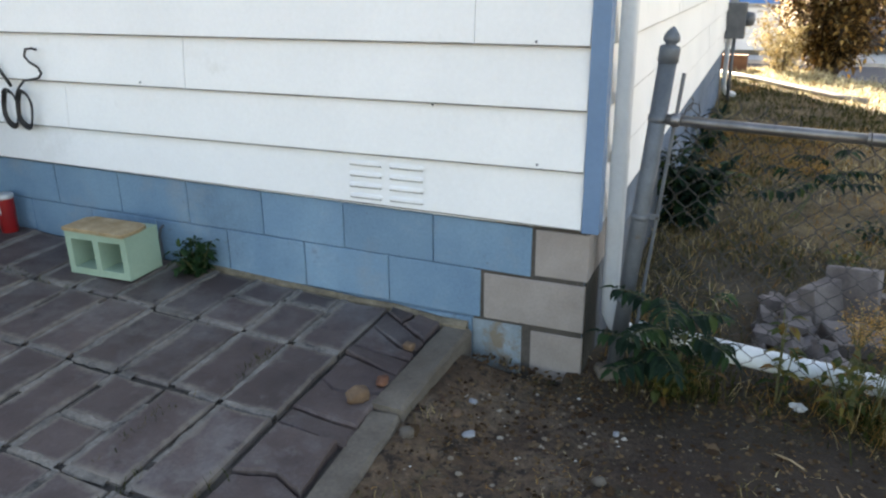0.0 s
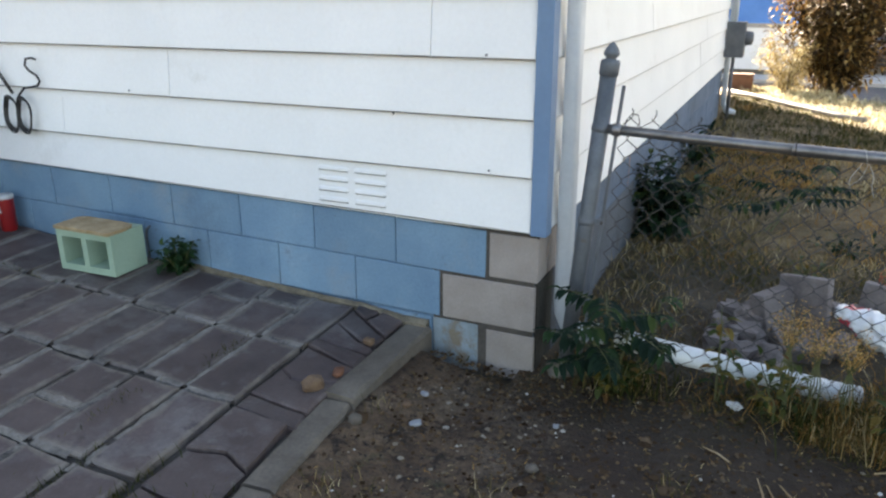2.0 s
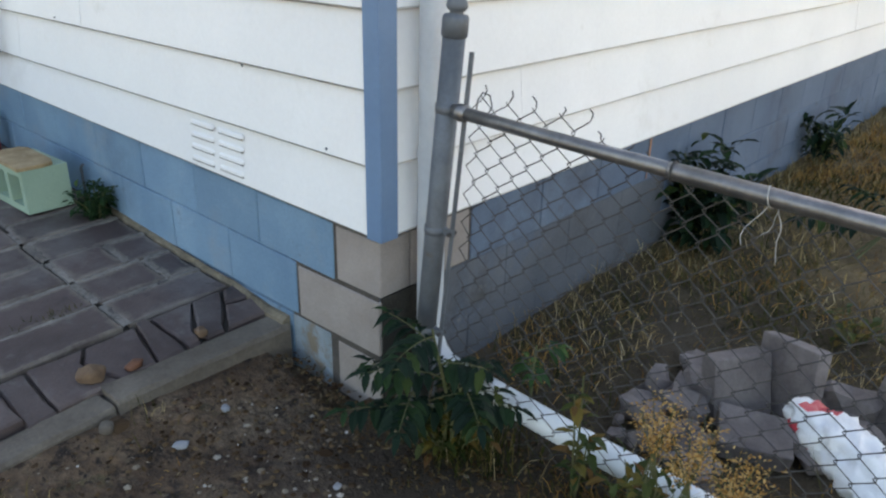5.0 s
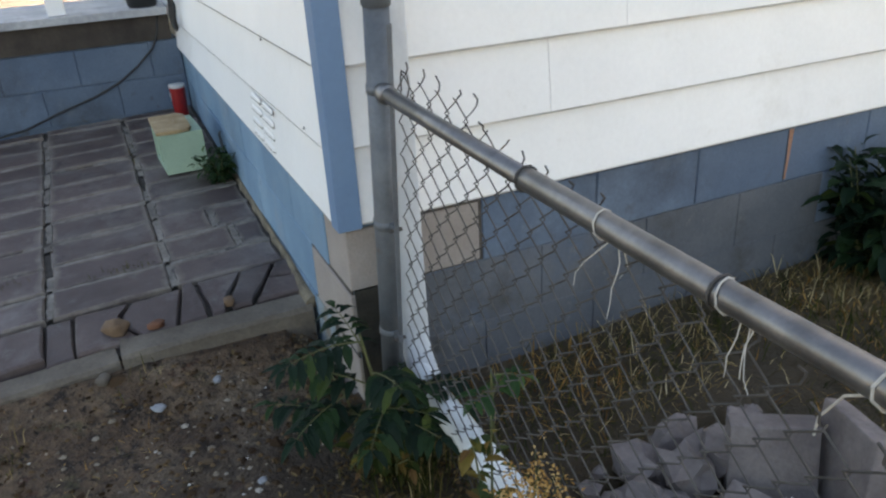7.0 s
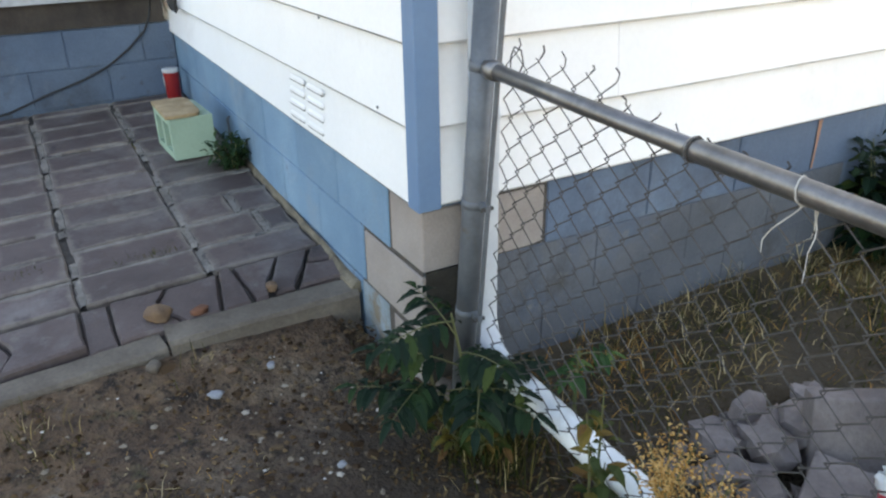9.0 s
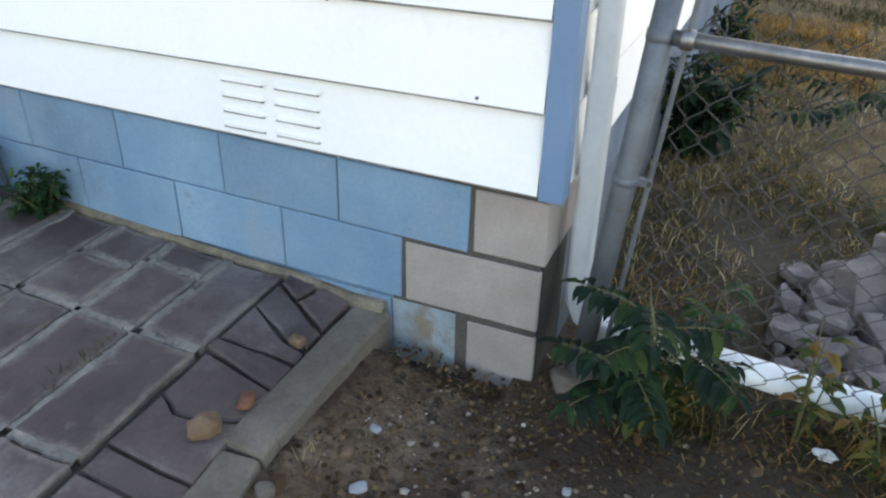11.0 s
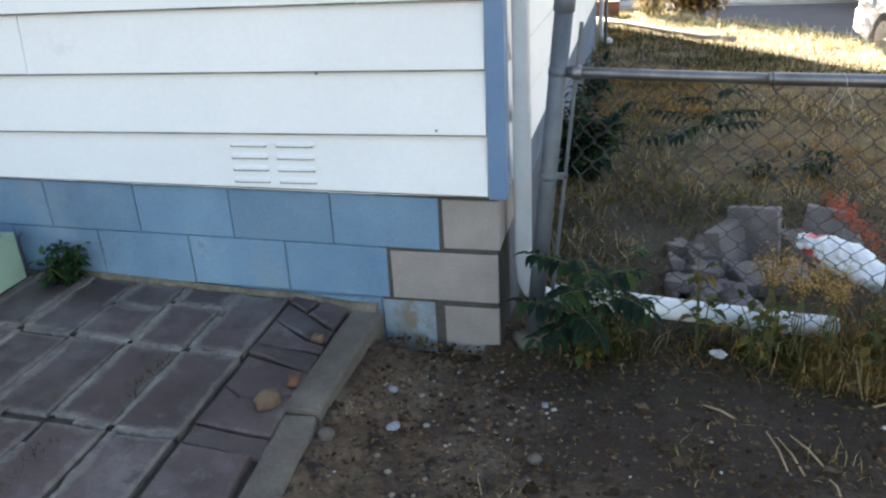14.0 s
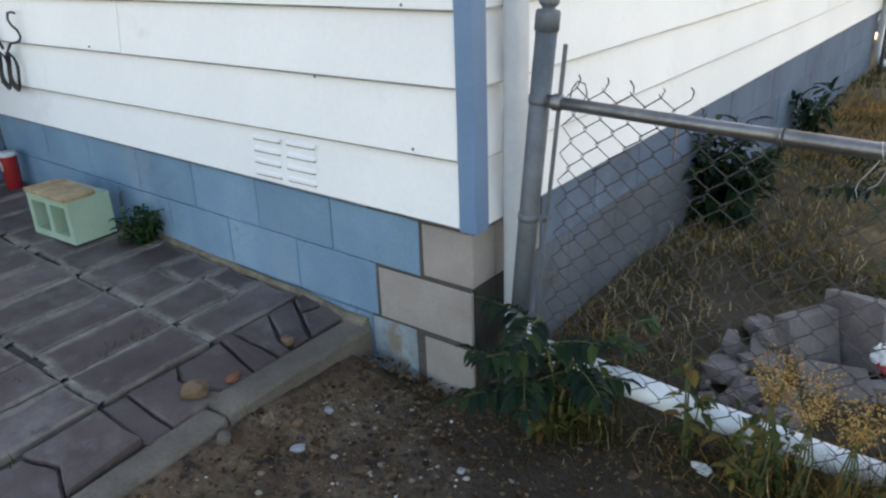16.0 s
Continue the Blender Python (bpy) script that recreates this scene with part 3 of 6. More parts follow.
def wall_vent():
    """Two columns of four pressed louvres."""
    v = thing("wall_vent", "white pressed-metal louvre vent in the lowest siding board", "vent", at=(-0.768, -0.02, 0.66))
    for x0, x1 in ((-0.934, -0.786), (-0.764, -0.615)):
        for k in range(4):
            z = 0.731 - 0.0420 * k
            y = -0.0150 - 0.0075 * (1 - (z - 0.56) / LAP) * 1.6
            g = Geo()
            prof = [(y + 0.004, z + 0.010), (y - 0.0002, z + 0.004), (y - 0.0009, z - 0.006), (y - 0.0004, z - 0.0065), (y - 0.0001, z + 0.001), (y + 0.004, z + 0.001)]
            xs = (x0, x0 + 0.014, x1 - 0.014, x1)
            for i, x in enumerate(xs):
                squash = 0.25 if i in (0, 3) else 1.0
                g.v += [(x, (y + 0.004) + (a - y - 0.004) * squash, z + (b - z) * squash) for a, b in prof]
            n = len(prof)
            for i in range(3):
                g.f += [(i * n + j, i * n + (j + 1) % n, (i + 1) * n + (j + 1) % n, (i + 1) * n + j) for j in range(n)]
            g.f += [tuple(range(n)), tuple(range(4 * n - 1, 3 * n - 1, -1))]
            # grey strip painted as the shadow line below the louvre
            slit = part("slit", Geo().box(x0 + 0.008, x1 - 0.008, y - 0.0004, y + 0.004, z - 0.0100, z - 0.0055), SHADE_GRIME, v, "dark strip drawn as the shaded slit under a louvre")
            slit.matrix_parent_inverse = v.matrix_world.inverted()
            slit.location = (0.768, 0.02, -0.66)
            s = put("louvre", g.mesh("louvre"), WHITE, v)
            s.matrix_parent_inverse = v.matrix_world.inverted()
            s.location = (0.768, 0.02, -0.66)


wall_vent()

# ---------------- patio ----------------


def pz(x, y):
    """Top of the patio: it falls a little away from the wall and rises towards the porch."""
    return 0.152 + 0.03 * y + 0.052 * max(0.0, -0.9 - x) - 0.11 * max(0.0, x + 0.765)


def patio_bed():
    g = Geo()
    xs, ys = np.r_[np.linspace(-3.05, -0.81, 36), np.linspace(-0.775, -0.50, 4)], np.linspace(-3.1, -0.003, 32)
    for y in ys:
        for x in xs:
            g.v.append((x, y, pz(x, y) - (0.013 if x < -0.79 else 0.024) + 0.006 * noise.noise(Vector((x * 9, y * 9, 1)))))
    w = len(xs)
    for j in range(len(ys) - 1):
        for i in range(w - 1):
            a = j * w + i
            g.f.append((a, a + 1, a + w + 1, a + w))
    n = len(g.v)
    g.add([(-3.05, -3.1, -0.1), (-0.50, -3.1, -0.1), (-0.50, -0.003, -0.1), (-3.05, -0.003, -0.1)], [])
    rim = [list(range(w)), [j * w + w - 1 for j in range(len(ys))], [(len(ys) - 1) * w + i for i in range(w)][::-1], [j * w for j in range(len(ys))][::-1]]
    for (side, a, b) in zip(rim, (n, n + 1, n + 2, n + 3), (n + 1, n + 2, n + 3, n)):
        g.f.append(tuple([b, a] + side))
    return tagged(put("pavement", g.mesh("pavement"), GAP), "patio of charcoal concrete pavers with crumbling sandy joints", "pavement", kind="structure")


pavement = patio_bed()


def wall_fillet():
    """A crumbling strip of sandy mortar where the pavers meet the wall; it widens towards the kerb."""
    g = Geo()
    n = 60
    rng = random.Random(8)
    for i in range(n):
        x = -1.75 + 1.30 * i / (n - 1)
        w = 0.016 + 0.010 * noise.noise(Vector((x * 12, 0, 0))) + (0.014 * max(0, min(1, (x + 0.85) / 0.35)))
        z = pz(min(x, -0.56), 0)
        g.v += [(x, -0.001, z - 0.03), (x, -0.001, z + 0.012), (x, -w * 0.5, z + 0.010 + rng.uniform(-0.002, 0.002)), (x, -w, z - 0.001), (x, -w - 0.004, z - 0.03)]
    for i in range(n - 1):
        g.f += [(i * 5 + j, i * 5 + (j + 1) % 5, i * 5 + 5 + (j + 1) % 5, i * 5 + 5 + j) for j in range(5)]
    g.f += [tuple(range(5)), tuple(range(5 * n - 1, 5 * n - 6, -1))]
    part("mortar_fillet", g, SANDY, pavement, "crumbling yellow sandy mortar strip")


def paver(ring, lift=0.0, tilt=0.0, edge_dust=1.0):
    """One slab from its outline, seen from above; its edges are worn round."""
    cx, cy = sum(p[0] for p in ring) / len(ring), sum(p[1] for p in ring) / len(ring)
    g = Geo()
    rng = random.Random(int(cx * 1000) * 7 + int(cy * 1000))
    tx, ty = rng.uniform(-tilt, tilt), rng.uniform(-tilt, tilt)
    outer, inner = [], []
    for i, (x, y) in enumerate(ring):
        nx, ny = ring[(i + 1) % len(ring)]
        for k in range(3):
            a = k / 3
            jx, jy = rng.uniform(-0.003, 0.003), rng.uniform(-0.003, 0.003)
            px, py = x + (nx - x) * a + jx, y + (ny - y) * a + jy
            outer.append((px, py))
            d = math.hypot(px - cx, py - cy)
            inner.append((px + (cx - px) / d * 0.008, py + (cy - py) / d * 0.008))
    n = len(outer)

    def top(x, y):
        return pz(x, y) + lift + tx * (x - cx) + ty * (y - cy)

    core = []
    for px, py in inner:
        d = math.hypot(px - cx, py - cy)
        k = min(0.5, 0.05 / d)
        core.append((px + (cx - px) * k, py + (cy - py) * k))
    g.v = [(x, y, top(x, y) - 0.055) for x, y in outer] + [(x, y, top(x, y) - 0.007) for x, y in outer] + [(x, y, top(x, y)) for x, y in inner] + [(x, y, top(x, y)) for x, y in core]
    for k in range(3):
        g.f += [(k * n + i, k * n + (i + 1) % n, (k + 1) * n + (i + 1) % n, (k + 1) * n + i) for i in range(n)]
    g.f += [tuple(range(3 * n, 4 * n)), tuple(range(n - 1, -1, -1))]
    me = g.mesh("paver")
    dust = me.attributes.new("dust", 'FLOAT', 'POINT')
    for k in range(3 * n):
        dust.data[k].value = 1.0 * edge_dust
    return put("paver", me, PAVER, pavement)


def pavers():
    rng = random.Random(3)
    rows = [-0.012, -0.412, -0.822, -1.255, -1.66, -2.06, -2.46, -2.86]
    gap = 0.0108

    fill = Geo()

    def strip(ax, ay, bx, by, nx, ny):
        """Ragged mortar along one edge of a slab, spilling over it here and there."""
        n = max(3, int(math.hypot(bx - ax, by - ay) / 0.018))
        keep = [noise.noise(Vector((ax * 3 + i * 0.09, ay * 5, 6))) > -0.33 for i in range(n + 1)]
        k0 = len(fill.v)
        for i in range(n + 1):
            k = i / n
            x, y = ax + (bx - ax) * k, ay + (by - ay) * k
            lo = -0.006 - 0.020 * max(0, noise.noise(Vector((x * 22, y * 22, 2))) + 0.15) + rng.uniform(-0.0015, 0.0015)
            hi = 0.0215 + 0.009 * noise.noise(Vector((x * 30, y * 30, 8))) + rng.uniform(-0.0015, 0.0015)
            for d, dz in ((lo, -0.004), (lo + 0.006, 0.0010), (hi - 0.004, -0.001), (hi, -0.008)):
                px, py = x + nx * d, y + ny * d
                fill.v.append((px, py, pz(px, py) + dz + rng.uniform(-0.0006, 0.0006)))
        for i in range(n):
            if keep[i] and keep[i + 1]:
                for j in range(3):
                    q = k0 + i * 4 + j
                    fill.f.append((q, q + 1, q + 5, q + 4))

    def slab(x0, x1, y0, y1, **kw):
        s0, s1 = -0.016 * y0, -0.016 * y1
        g1, g2, g3, g4 = (gap + rng.uniform(-0.003, 0.006) for _ in range(4))
        strip(x0 + s0 + g1, y0 - g4, x0 + s1 + g1, y1 + g2, -1, 0)
        strip(x0 + s1 + g1, y1 + g2, x1 + s1 - g3, y1 + g2, 0, -1)
        paver([(x0 + s1 + g1, y1 + g2), (x1 + s1 - g3, y1 + g2), (x1 + s0 - g3, y0 - g4), (x0 + s0 + g1, y0 - g4)], rng.uniform(-0.003, 0.004), 0.012, **kw)

    for r in range(len(rows) - 1):
        y0, y1 = rows[r], rows[r + 1]
        x, i = -0.779, 0
        while x > -2.95:
            w = 0.2125 + rng.uniform(-0.006, 0.006)
            x0 = max(x - w, -2.99)
            if r == 0 and i in (1, 2):
                m = y0 - (0.13 if i == 1 else 0.18)
                slab(x0, x, y0, m)
                slab(x0, x, m, y1)
            elif (r, i) in ((2, 2), (3, 0), (3, 1)):
                m = (y0 + y1) / 2 + rng.uniform(-0.06, 0.06)
                slab(x0, x, y0, m)
                slab(x0, x, m, y1)
            else:
                slab(x0, x, y0, y1)
            x, i = x0, i + 1
    # The outer column by the kerb is broken into odd pieces.
    broken = [
        [(-0.768, -0.016), (-0.765, -0.055), (-0.690, -0.096), (-0.672, -0.016)],
        [(-0.655, -0.016), (-0.672, -0.104), (-0.640, -0.125), (-0.562, -0.165), (-0.560, -0.020)],
        [(-0.766, -0.075), (-0.640, -0.145), (-0.562, -0.192), (-0.562, -0.250), (-0.612, -0.252), (-0.766, -0.175)],
        [(-0.765, -0.195), (-0.615, -0.274), (-0.556, -0.282), (-0.552, -0.322), (-0.640, -0.322), (-0.765, -0.335)],
        [(-0.764, -0.354), (-0.640, -0.342), (-0.552, -0.344), (-0.550, -0.424), (-0.764, -0.387)],
        [(-0.762, -0.407), (-0.550, -0.446), (-0.548, -0.540), (-0.600, -0.575), (-0.700, -0.592), (-0.760, -0.556)],
        [(-0.758, -0.576), (-0.700, -0.612), (-0.600, -0.594), (-0.545, -0.566), (-0.538, -0.736), (-0.754, -0.734)],
        [(-0.752, -0.754), (-0.536, -0.756), (-0.520, -0.832), (-0.750, -0.826)],
        [(-0.742, -1.060), (-0.640, -1.020), (-0.545, -1.060), (-0.550, -0.846), (-0.744, -0.848)],
        [(-0.735, -1.245), (-0.540, -1.245), (-0.540, -1.078), (-0.640, -1.038), (-0.738, -1.078)],
        [(-0.730, -1.500), (-0.650, -1.470), (-0.640, -1.275), (-0.730, -1.268)],
        [(-0.725, -1.700), (-0.530, -1.700), (-0.530, -1.540), (-0.640, -1.500), (-0.725, -1.520)],
        [(-0.720, -2.060), (-0.520, -2.060), (-0.520, -1.720), (-0.720, -1.716)],
        [(-0.715, -2.460), (-0.515, -2.460), (-0.515, -2.076), (-0.715, -2.072)],
        [(-0.710, -2.860), (-0.510, -2.860), (-0.510, -2.476), (-0.710, -2.472)],
    ]
    tagged(part("joint_mortar", fill, JOINT, pavement, "crumbling pale joint mortar"), kind="stuff")
    for k, ring in enumerate(broken):
        ring = [(x + 0.06 * max(0.0, min(0.5, -y - 0.84)) * (x > -0.68), y) for x, y in ring]
        cx, cy = sum(p[0] for p in ring) / len(ring), sum(p[1] for p in ring) / len(ring)
        ring = [(cx + (x - cx) * 1.055, cy + (y - cy) * 1.075) for x, y in ring]
        paver(ring, 0.002 + rng.uniform(-0.008, 0.005), 0.05, 0.35)


def kerbs():
    label = "weathered grey concrete kerb stone edging the patio"
    for x0, x1, y0, y1, top, turn in ((-0.553, -0.434, -0.618, -0.014, 0.114, -0.5), (-0.528, -0.418, -1.110, -0.630, 0.092, 5.0), (-0.478, -0.366, -1.720, -1.125, 0.088, 4.0)):
        g = Geo()
        n = 9
        cx, cy = (x0 + x1) / 2, (y0 + y1) / 2
        rot = Matrix.Rotation(radians(turn), 3, 'Z')
        rng = random.Random(int(top * 1e4))
        for i in range(n):
            y = y0 + (y1 - y0) * i / (n - 1)
            e = [rng.uniform(-0.004, 0.004) for _ in range(8)]
            for x, z in ((x0 - cx, -0.08), (x1 - cx, -0.08), (x1 - cx + e[0], top - 0.012 + e[1]), (x1 - cx - 0.010 + e[2], top + e[3] * 0.5), (x0 - cx + 0.010 + e[4], top + e[5] * 0.5), (x0 - cx + e[6], top - 0.012 + e[7])):
                p = rot @ Vector((x, y - cy, 0))
                g.v.append((cx + p.x, cy + p.y, z + 0.01 * (y - cy)))
        for i in range(n - 1):
            g.f += [(i * 6 + j, i * 6 + (j + 1) % 6, (i + 1) * 6 + (j + 1) % 6, (i + 1) * 6 + j) for j in range(6)]
        g.f += [tuple(range(6)), tuple(range(6 * n - 1, 6 * n - 7, -1))]
        whole("kerb_stone", g, KERB, label, "kerb", "patio kerb stones")


wall_fillet()
kerbs()

# ---------------- foundation ----------------


def foundation():
    f = tagged(put("foundation_front", Geo().box(-HOUSE_W, -0.012, 0.009, 0.2, -0.2, 0.548).mesh("f"), BLUE_JOINT), "blue-painted concrete block foundation patched with bare grey corner blocks", "foundation", kind="structure")
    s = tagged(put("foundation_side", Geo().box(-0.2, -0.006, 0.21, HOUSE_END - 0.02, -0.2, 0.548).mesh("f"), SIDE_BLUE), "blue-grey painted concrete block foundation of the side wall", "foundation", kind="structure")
    part("mortar_bed", Geo().box(-0.43, -0.013, 0.0035, 0.19, -0.1, 0.552), MORTAR, f, "dark unpainted mortar round the new corner blocks")
    part("mortar_bed", Geo().box(-0.19, -0.0025, 0.206, 0.405, 0.362, 0.552), MORTAR, s, "dark unpainted mortar round the new corner blocks")
    return f, s


foundation_front, foundation_side = foundation()
BLOCKS = {}


def block(x0, x1, z0, z1, material, parent, side=False, bulge=0.0):
    """A block face: x runs along the wall; the mesh is shared between blocks of one size."""
    w, h = x1 - x0, z1 - z0
    key = (round(w, 3), round(h, 3), material.name, side)
    if key not in BLOCKS:
        g = Geo().box(0, w, -0.0, 0.12, 0, h)
        BLOCKS[key] = g.mesh("concrete_block", bevel=0.0028, segments=1)
    ob = put("concrete_block", BLOCKS[key], material, parent)
    ob.matrix_world = pose(0 - bulge, x0, z0, 0, 0, 90) if side else pose(x0, bulge, z0)
    return ob


def blocks():
    rng = random.Random(11)
    # front: three courses, painted ones from the patch to the porch
    for z0, z1, first in ((0.3625, 0.551, -0.209), (0.166, 0.3585, -0.404), (-0.05, 0.156, -0.238)):
        x = first
        while x > -3.3:
            w = 0.3845 if z0 > 0 or x < first else 0.196
            x0 = x - w + 0.0010
            ob = block(x0, x, z0, z1, WORN_BLUE if z0 < 0 and x == first else BLUE, foundation_front, bulge=rng.uniform(-0.002, 0.001))
            if z0 > 0:  # the courses have settled towards the corner
                ob.matrix_world = ob.matrix_world @ Matrix.Translation((0, 0, 0.016 * (-0.4 - x0))) @ Matrix.Rotation(0.016, 4, 'Y')
            x = x0 - 0.0040
    # The corner is bonded: long and short faces turn about from course to course.
    block(-0.193, 0.0, 0.367, 0.543, BLOCK, foundation_front)
    block(-0.388, -0.007, 0.167, 0.349, BLOCK, foundation_front, bulge=-0.002)
    block(-0.203, -0.007, -0.05, 0.144, BLOCK, foundation_front, bulge=0.001)
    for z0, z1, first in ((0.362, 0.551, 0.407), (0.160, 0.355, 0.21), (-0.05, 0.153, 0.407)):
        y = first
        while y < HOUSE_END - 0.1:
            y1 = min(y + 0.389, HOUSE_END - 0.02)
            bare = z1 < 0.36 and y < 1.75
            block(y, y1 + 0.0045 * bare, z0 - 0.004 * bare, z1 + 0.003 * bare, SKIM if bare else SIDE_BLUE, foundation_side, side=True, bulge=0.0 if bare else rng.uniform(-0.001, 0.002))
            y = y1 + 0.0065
    block(0.125, 0.395, 0.366, 0.545, BLOCK, foundation_side, side=True)
    # dark strip stands in for shade in the gap behind the downspout
    part("mortar_skim", Geo().box(-0.012, -0.0015, 0.010, 0.204, -0.06, 0.362), MOSSY_SHADE, foundation_side, "mossy mortar beside the corner blocks, coloured dark for the shaded gap")
    block(0.21, 0.404, -0.05, 0.156, SKIM, foundation_side, side=True)
    # rust run below the siding
    g = Geo().add([(0.0025, 1.585, 0.55), (0.0025, 1.607, 0.55), (0.0025, 1.604, 0.47), (0.0025, 1.598, 0.37), (0.0025, 1.588, 0.37), (0.0025, 1.590, 0.46)], [(0, 1, 2, 3, 4, 5)])
    part("rust_stain", g, STAIN, foundation_side, "orange rust run on the blue paint")


# ---------------- downspout and pipe on the ground ----------------


def rounded_bar(g, path, a, b, seg=16):
    """A rectangular pipe with round edges along a path; a, b: half sizes."""
    path = [Vector(p) for p in path]
    n0 = len(g.v)
    for i, p in enumerate(path):
        d = (path[min(i + 1, len(path) - 1)] - path[max(i - 1, 0)]).normalized()
        side = Vector((0, 1, 0))
        side = (side - d * side.dot(d)).normalized()
        up = d.cross(side)
        for k in range(seg):
            an = 2 * math.pi * (k + 0.5) / seg
            c, s = math.cos(an), math.sin(an)
            u = math.copysign(abs(c) ** 0.45, c) * b
            v = math.copysign(abs(s) ** 0.45, s) * a
            g.v.append(tuple(p + side * u + up * v))
    for i in range(len(path) - 1):
        for k in range(seg):
            q, r = n0 + i * seg + k, n0 + i * seg + (k + 1) % seg
            g.f.append((q, q + seg, r + seg, r))
    return g


def downspout():
    d = thing("downspout", "white metal rain downspout strapped to the house corner", "downspout", at=(0.06, 0.155, 0.1))
    def own(ob):
        ob.location = -Vector(d.location)
        return ob
    g = rounded_bar(Geo(), [(0.058, 0.150, EAVE), (0.058, 0.150, 1.6), (0.058, 0.150, 0.80)], 0.027, 0.036)
    own(part("upper_pipe", g, SPOUT, d, smooth=True))
    g = rounded_bar(Geo(), [(0.058, 0.150, 0.815), (0.058, 0.150, 0.5), (0.058, 0.150, 0.27), (0.062, 0.149, 0.21), (0.085, 0.146, 0.165), (0.125, 0.143, 0.135), (0.17, 0.14, 0.12)], 0.029, 0.038)
    own(part("lower_pipe", g, SPOUT, d, smooth=True))
    g = rounded_bar(Geo(), [(0.058, 0.150, 0.80), (0.058, 0.150, 0.786)], 0.0305, 0.0395)
    own(part("sleeve", g, SPOUT, d, smooth=True))
    for z in (1.42,):
        own(part("strap", Geo().box(-0.002, 0.088, 0.108, 0.112, z, z + 0.03).box(0.086, 0.089, 0.108, 0.192, z, z + 0.03), SPOUT, d))
    p = thing("drain_pipe", "white plastic drain pipe lying along the fence", "pipe", at=(0.5, 0.16, 0.1))
    g = Geo().tube([(0.17, 0.115, 0.165), (0.215, 0.112, 0.16), (0.26, 0.112, 0.155), (0.6, 0.135, 0.115), (1.0, 0.185, 0.062), (1.12, 0.20, 0.05)], [0.034, 0.036, 0.038, 0.038, 0.038, 0.038], 18, caps=False)
    g.tube([(1.12, 0.20, 0.05), (1.0, 0.185, 0.062), (0.6, 0.135, 0.115), (0.26, 0.112, 0.155), (0.17, 0.115, 0.165)], 0.034, 18, caps=False)
    ob = part("pipe", g, PVC, p, smooth=True)
    ob.location = -Vector(p.location)
    g = Geo().tube([(0.245, 0.112, 0.157), (0.262, 0.112, 0.155), (0.278, 0.113, 0.153)], 0.0405, 18)
    ob = part("coupling", g, BLACK, p, "dark rubber coupling", smooth=True)
    ob.location = -Vector(p.location)


downspout()

# ---------------- fence ----------------
FOOT, HEAD = Vector((0.100, 0.055, -0.02)), Vector((0.203, 0.070, 1.172))


def on_post(z, off=0.0):
    k = (z - FOOT.z) / (HEAD.z - FOOT.z)
    p = FOOT.lerp(HEAD, k)
    return Vector((p.x + off, p.y + (0.006 if off else 0), z))


def rail_at(x):
    """The top rail sags a little and is not quite square to the house."""
    return Vector((x, 0.058 + 0.026 * (x - 0.2), 0.951 - 0.055 * (x - 0.2) + 0.012 * max(0, x - 0.2) ** 2))


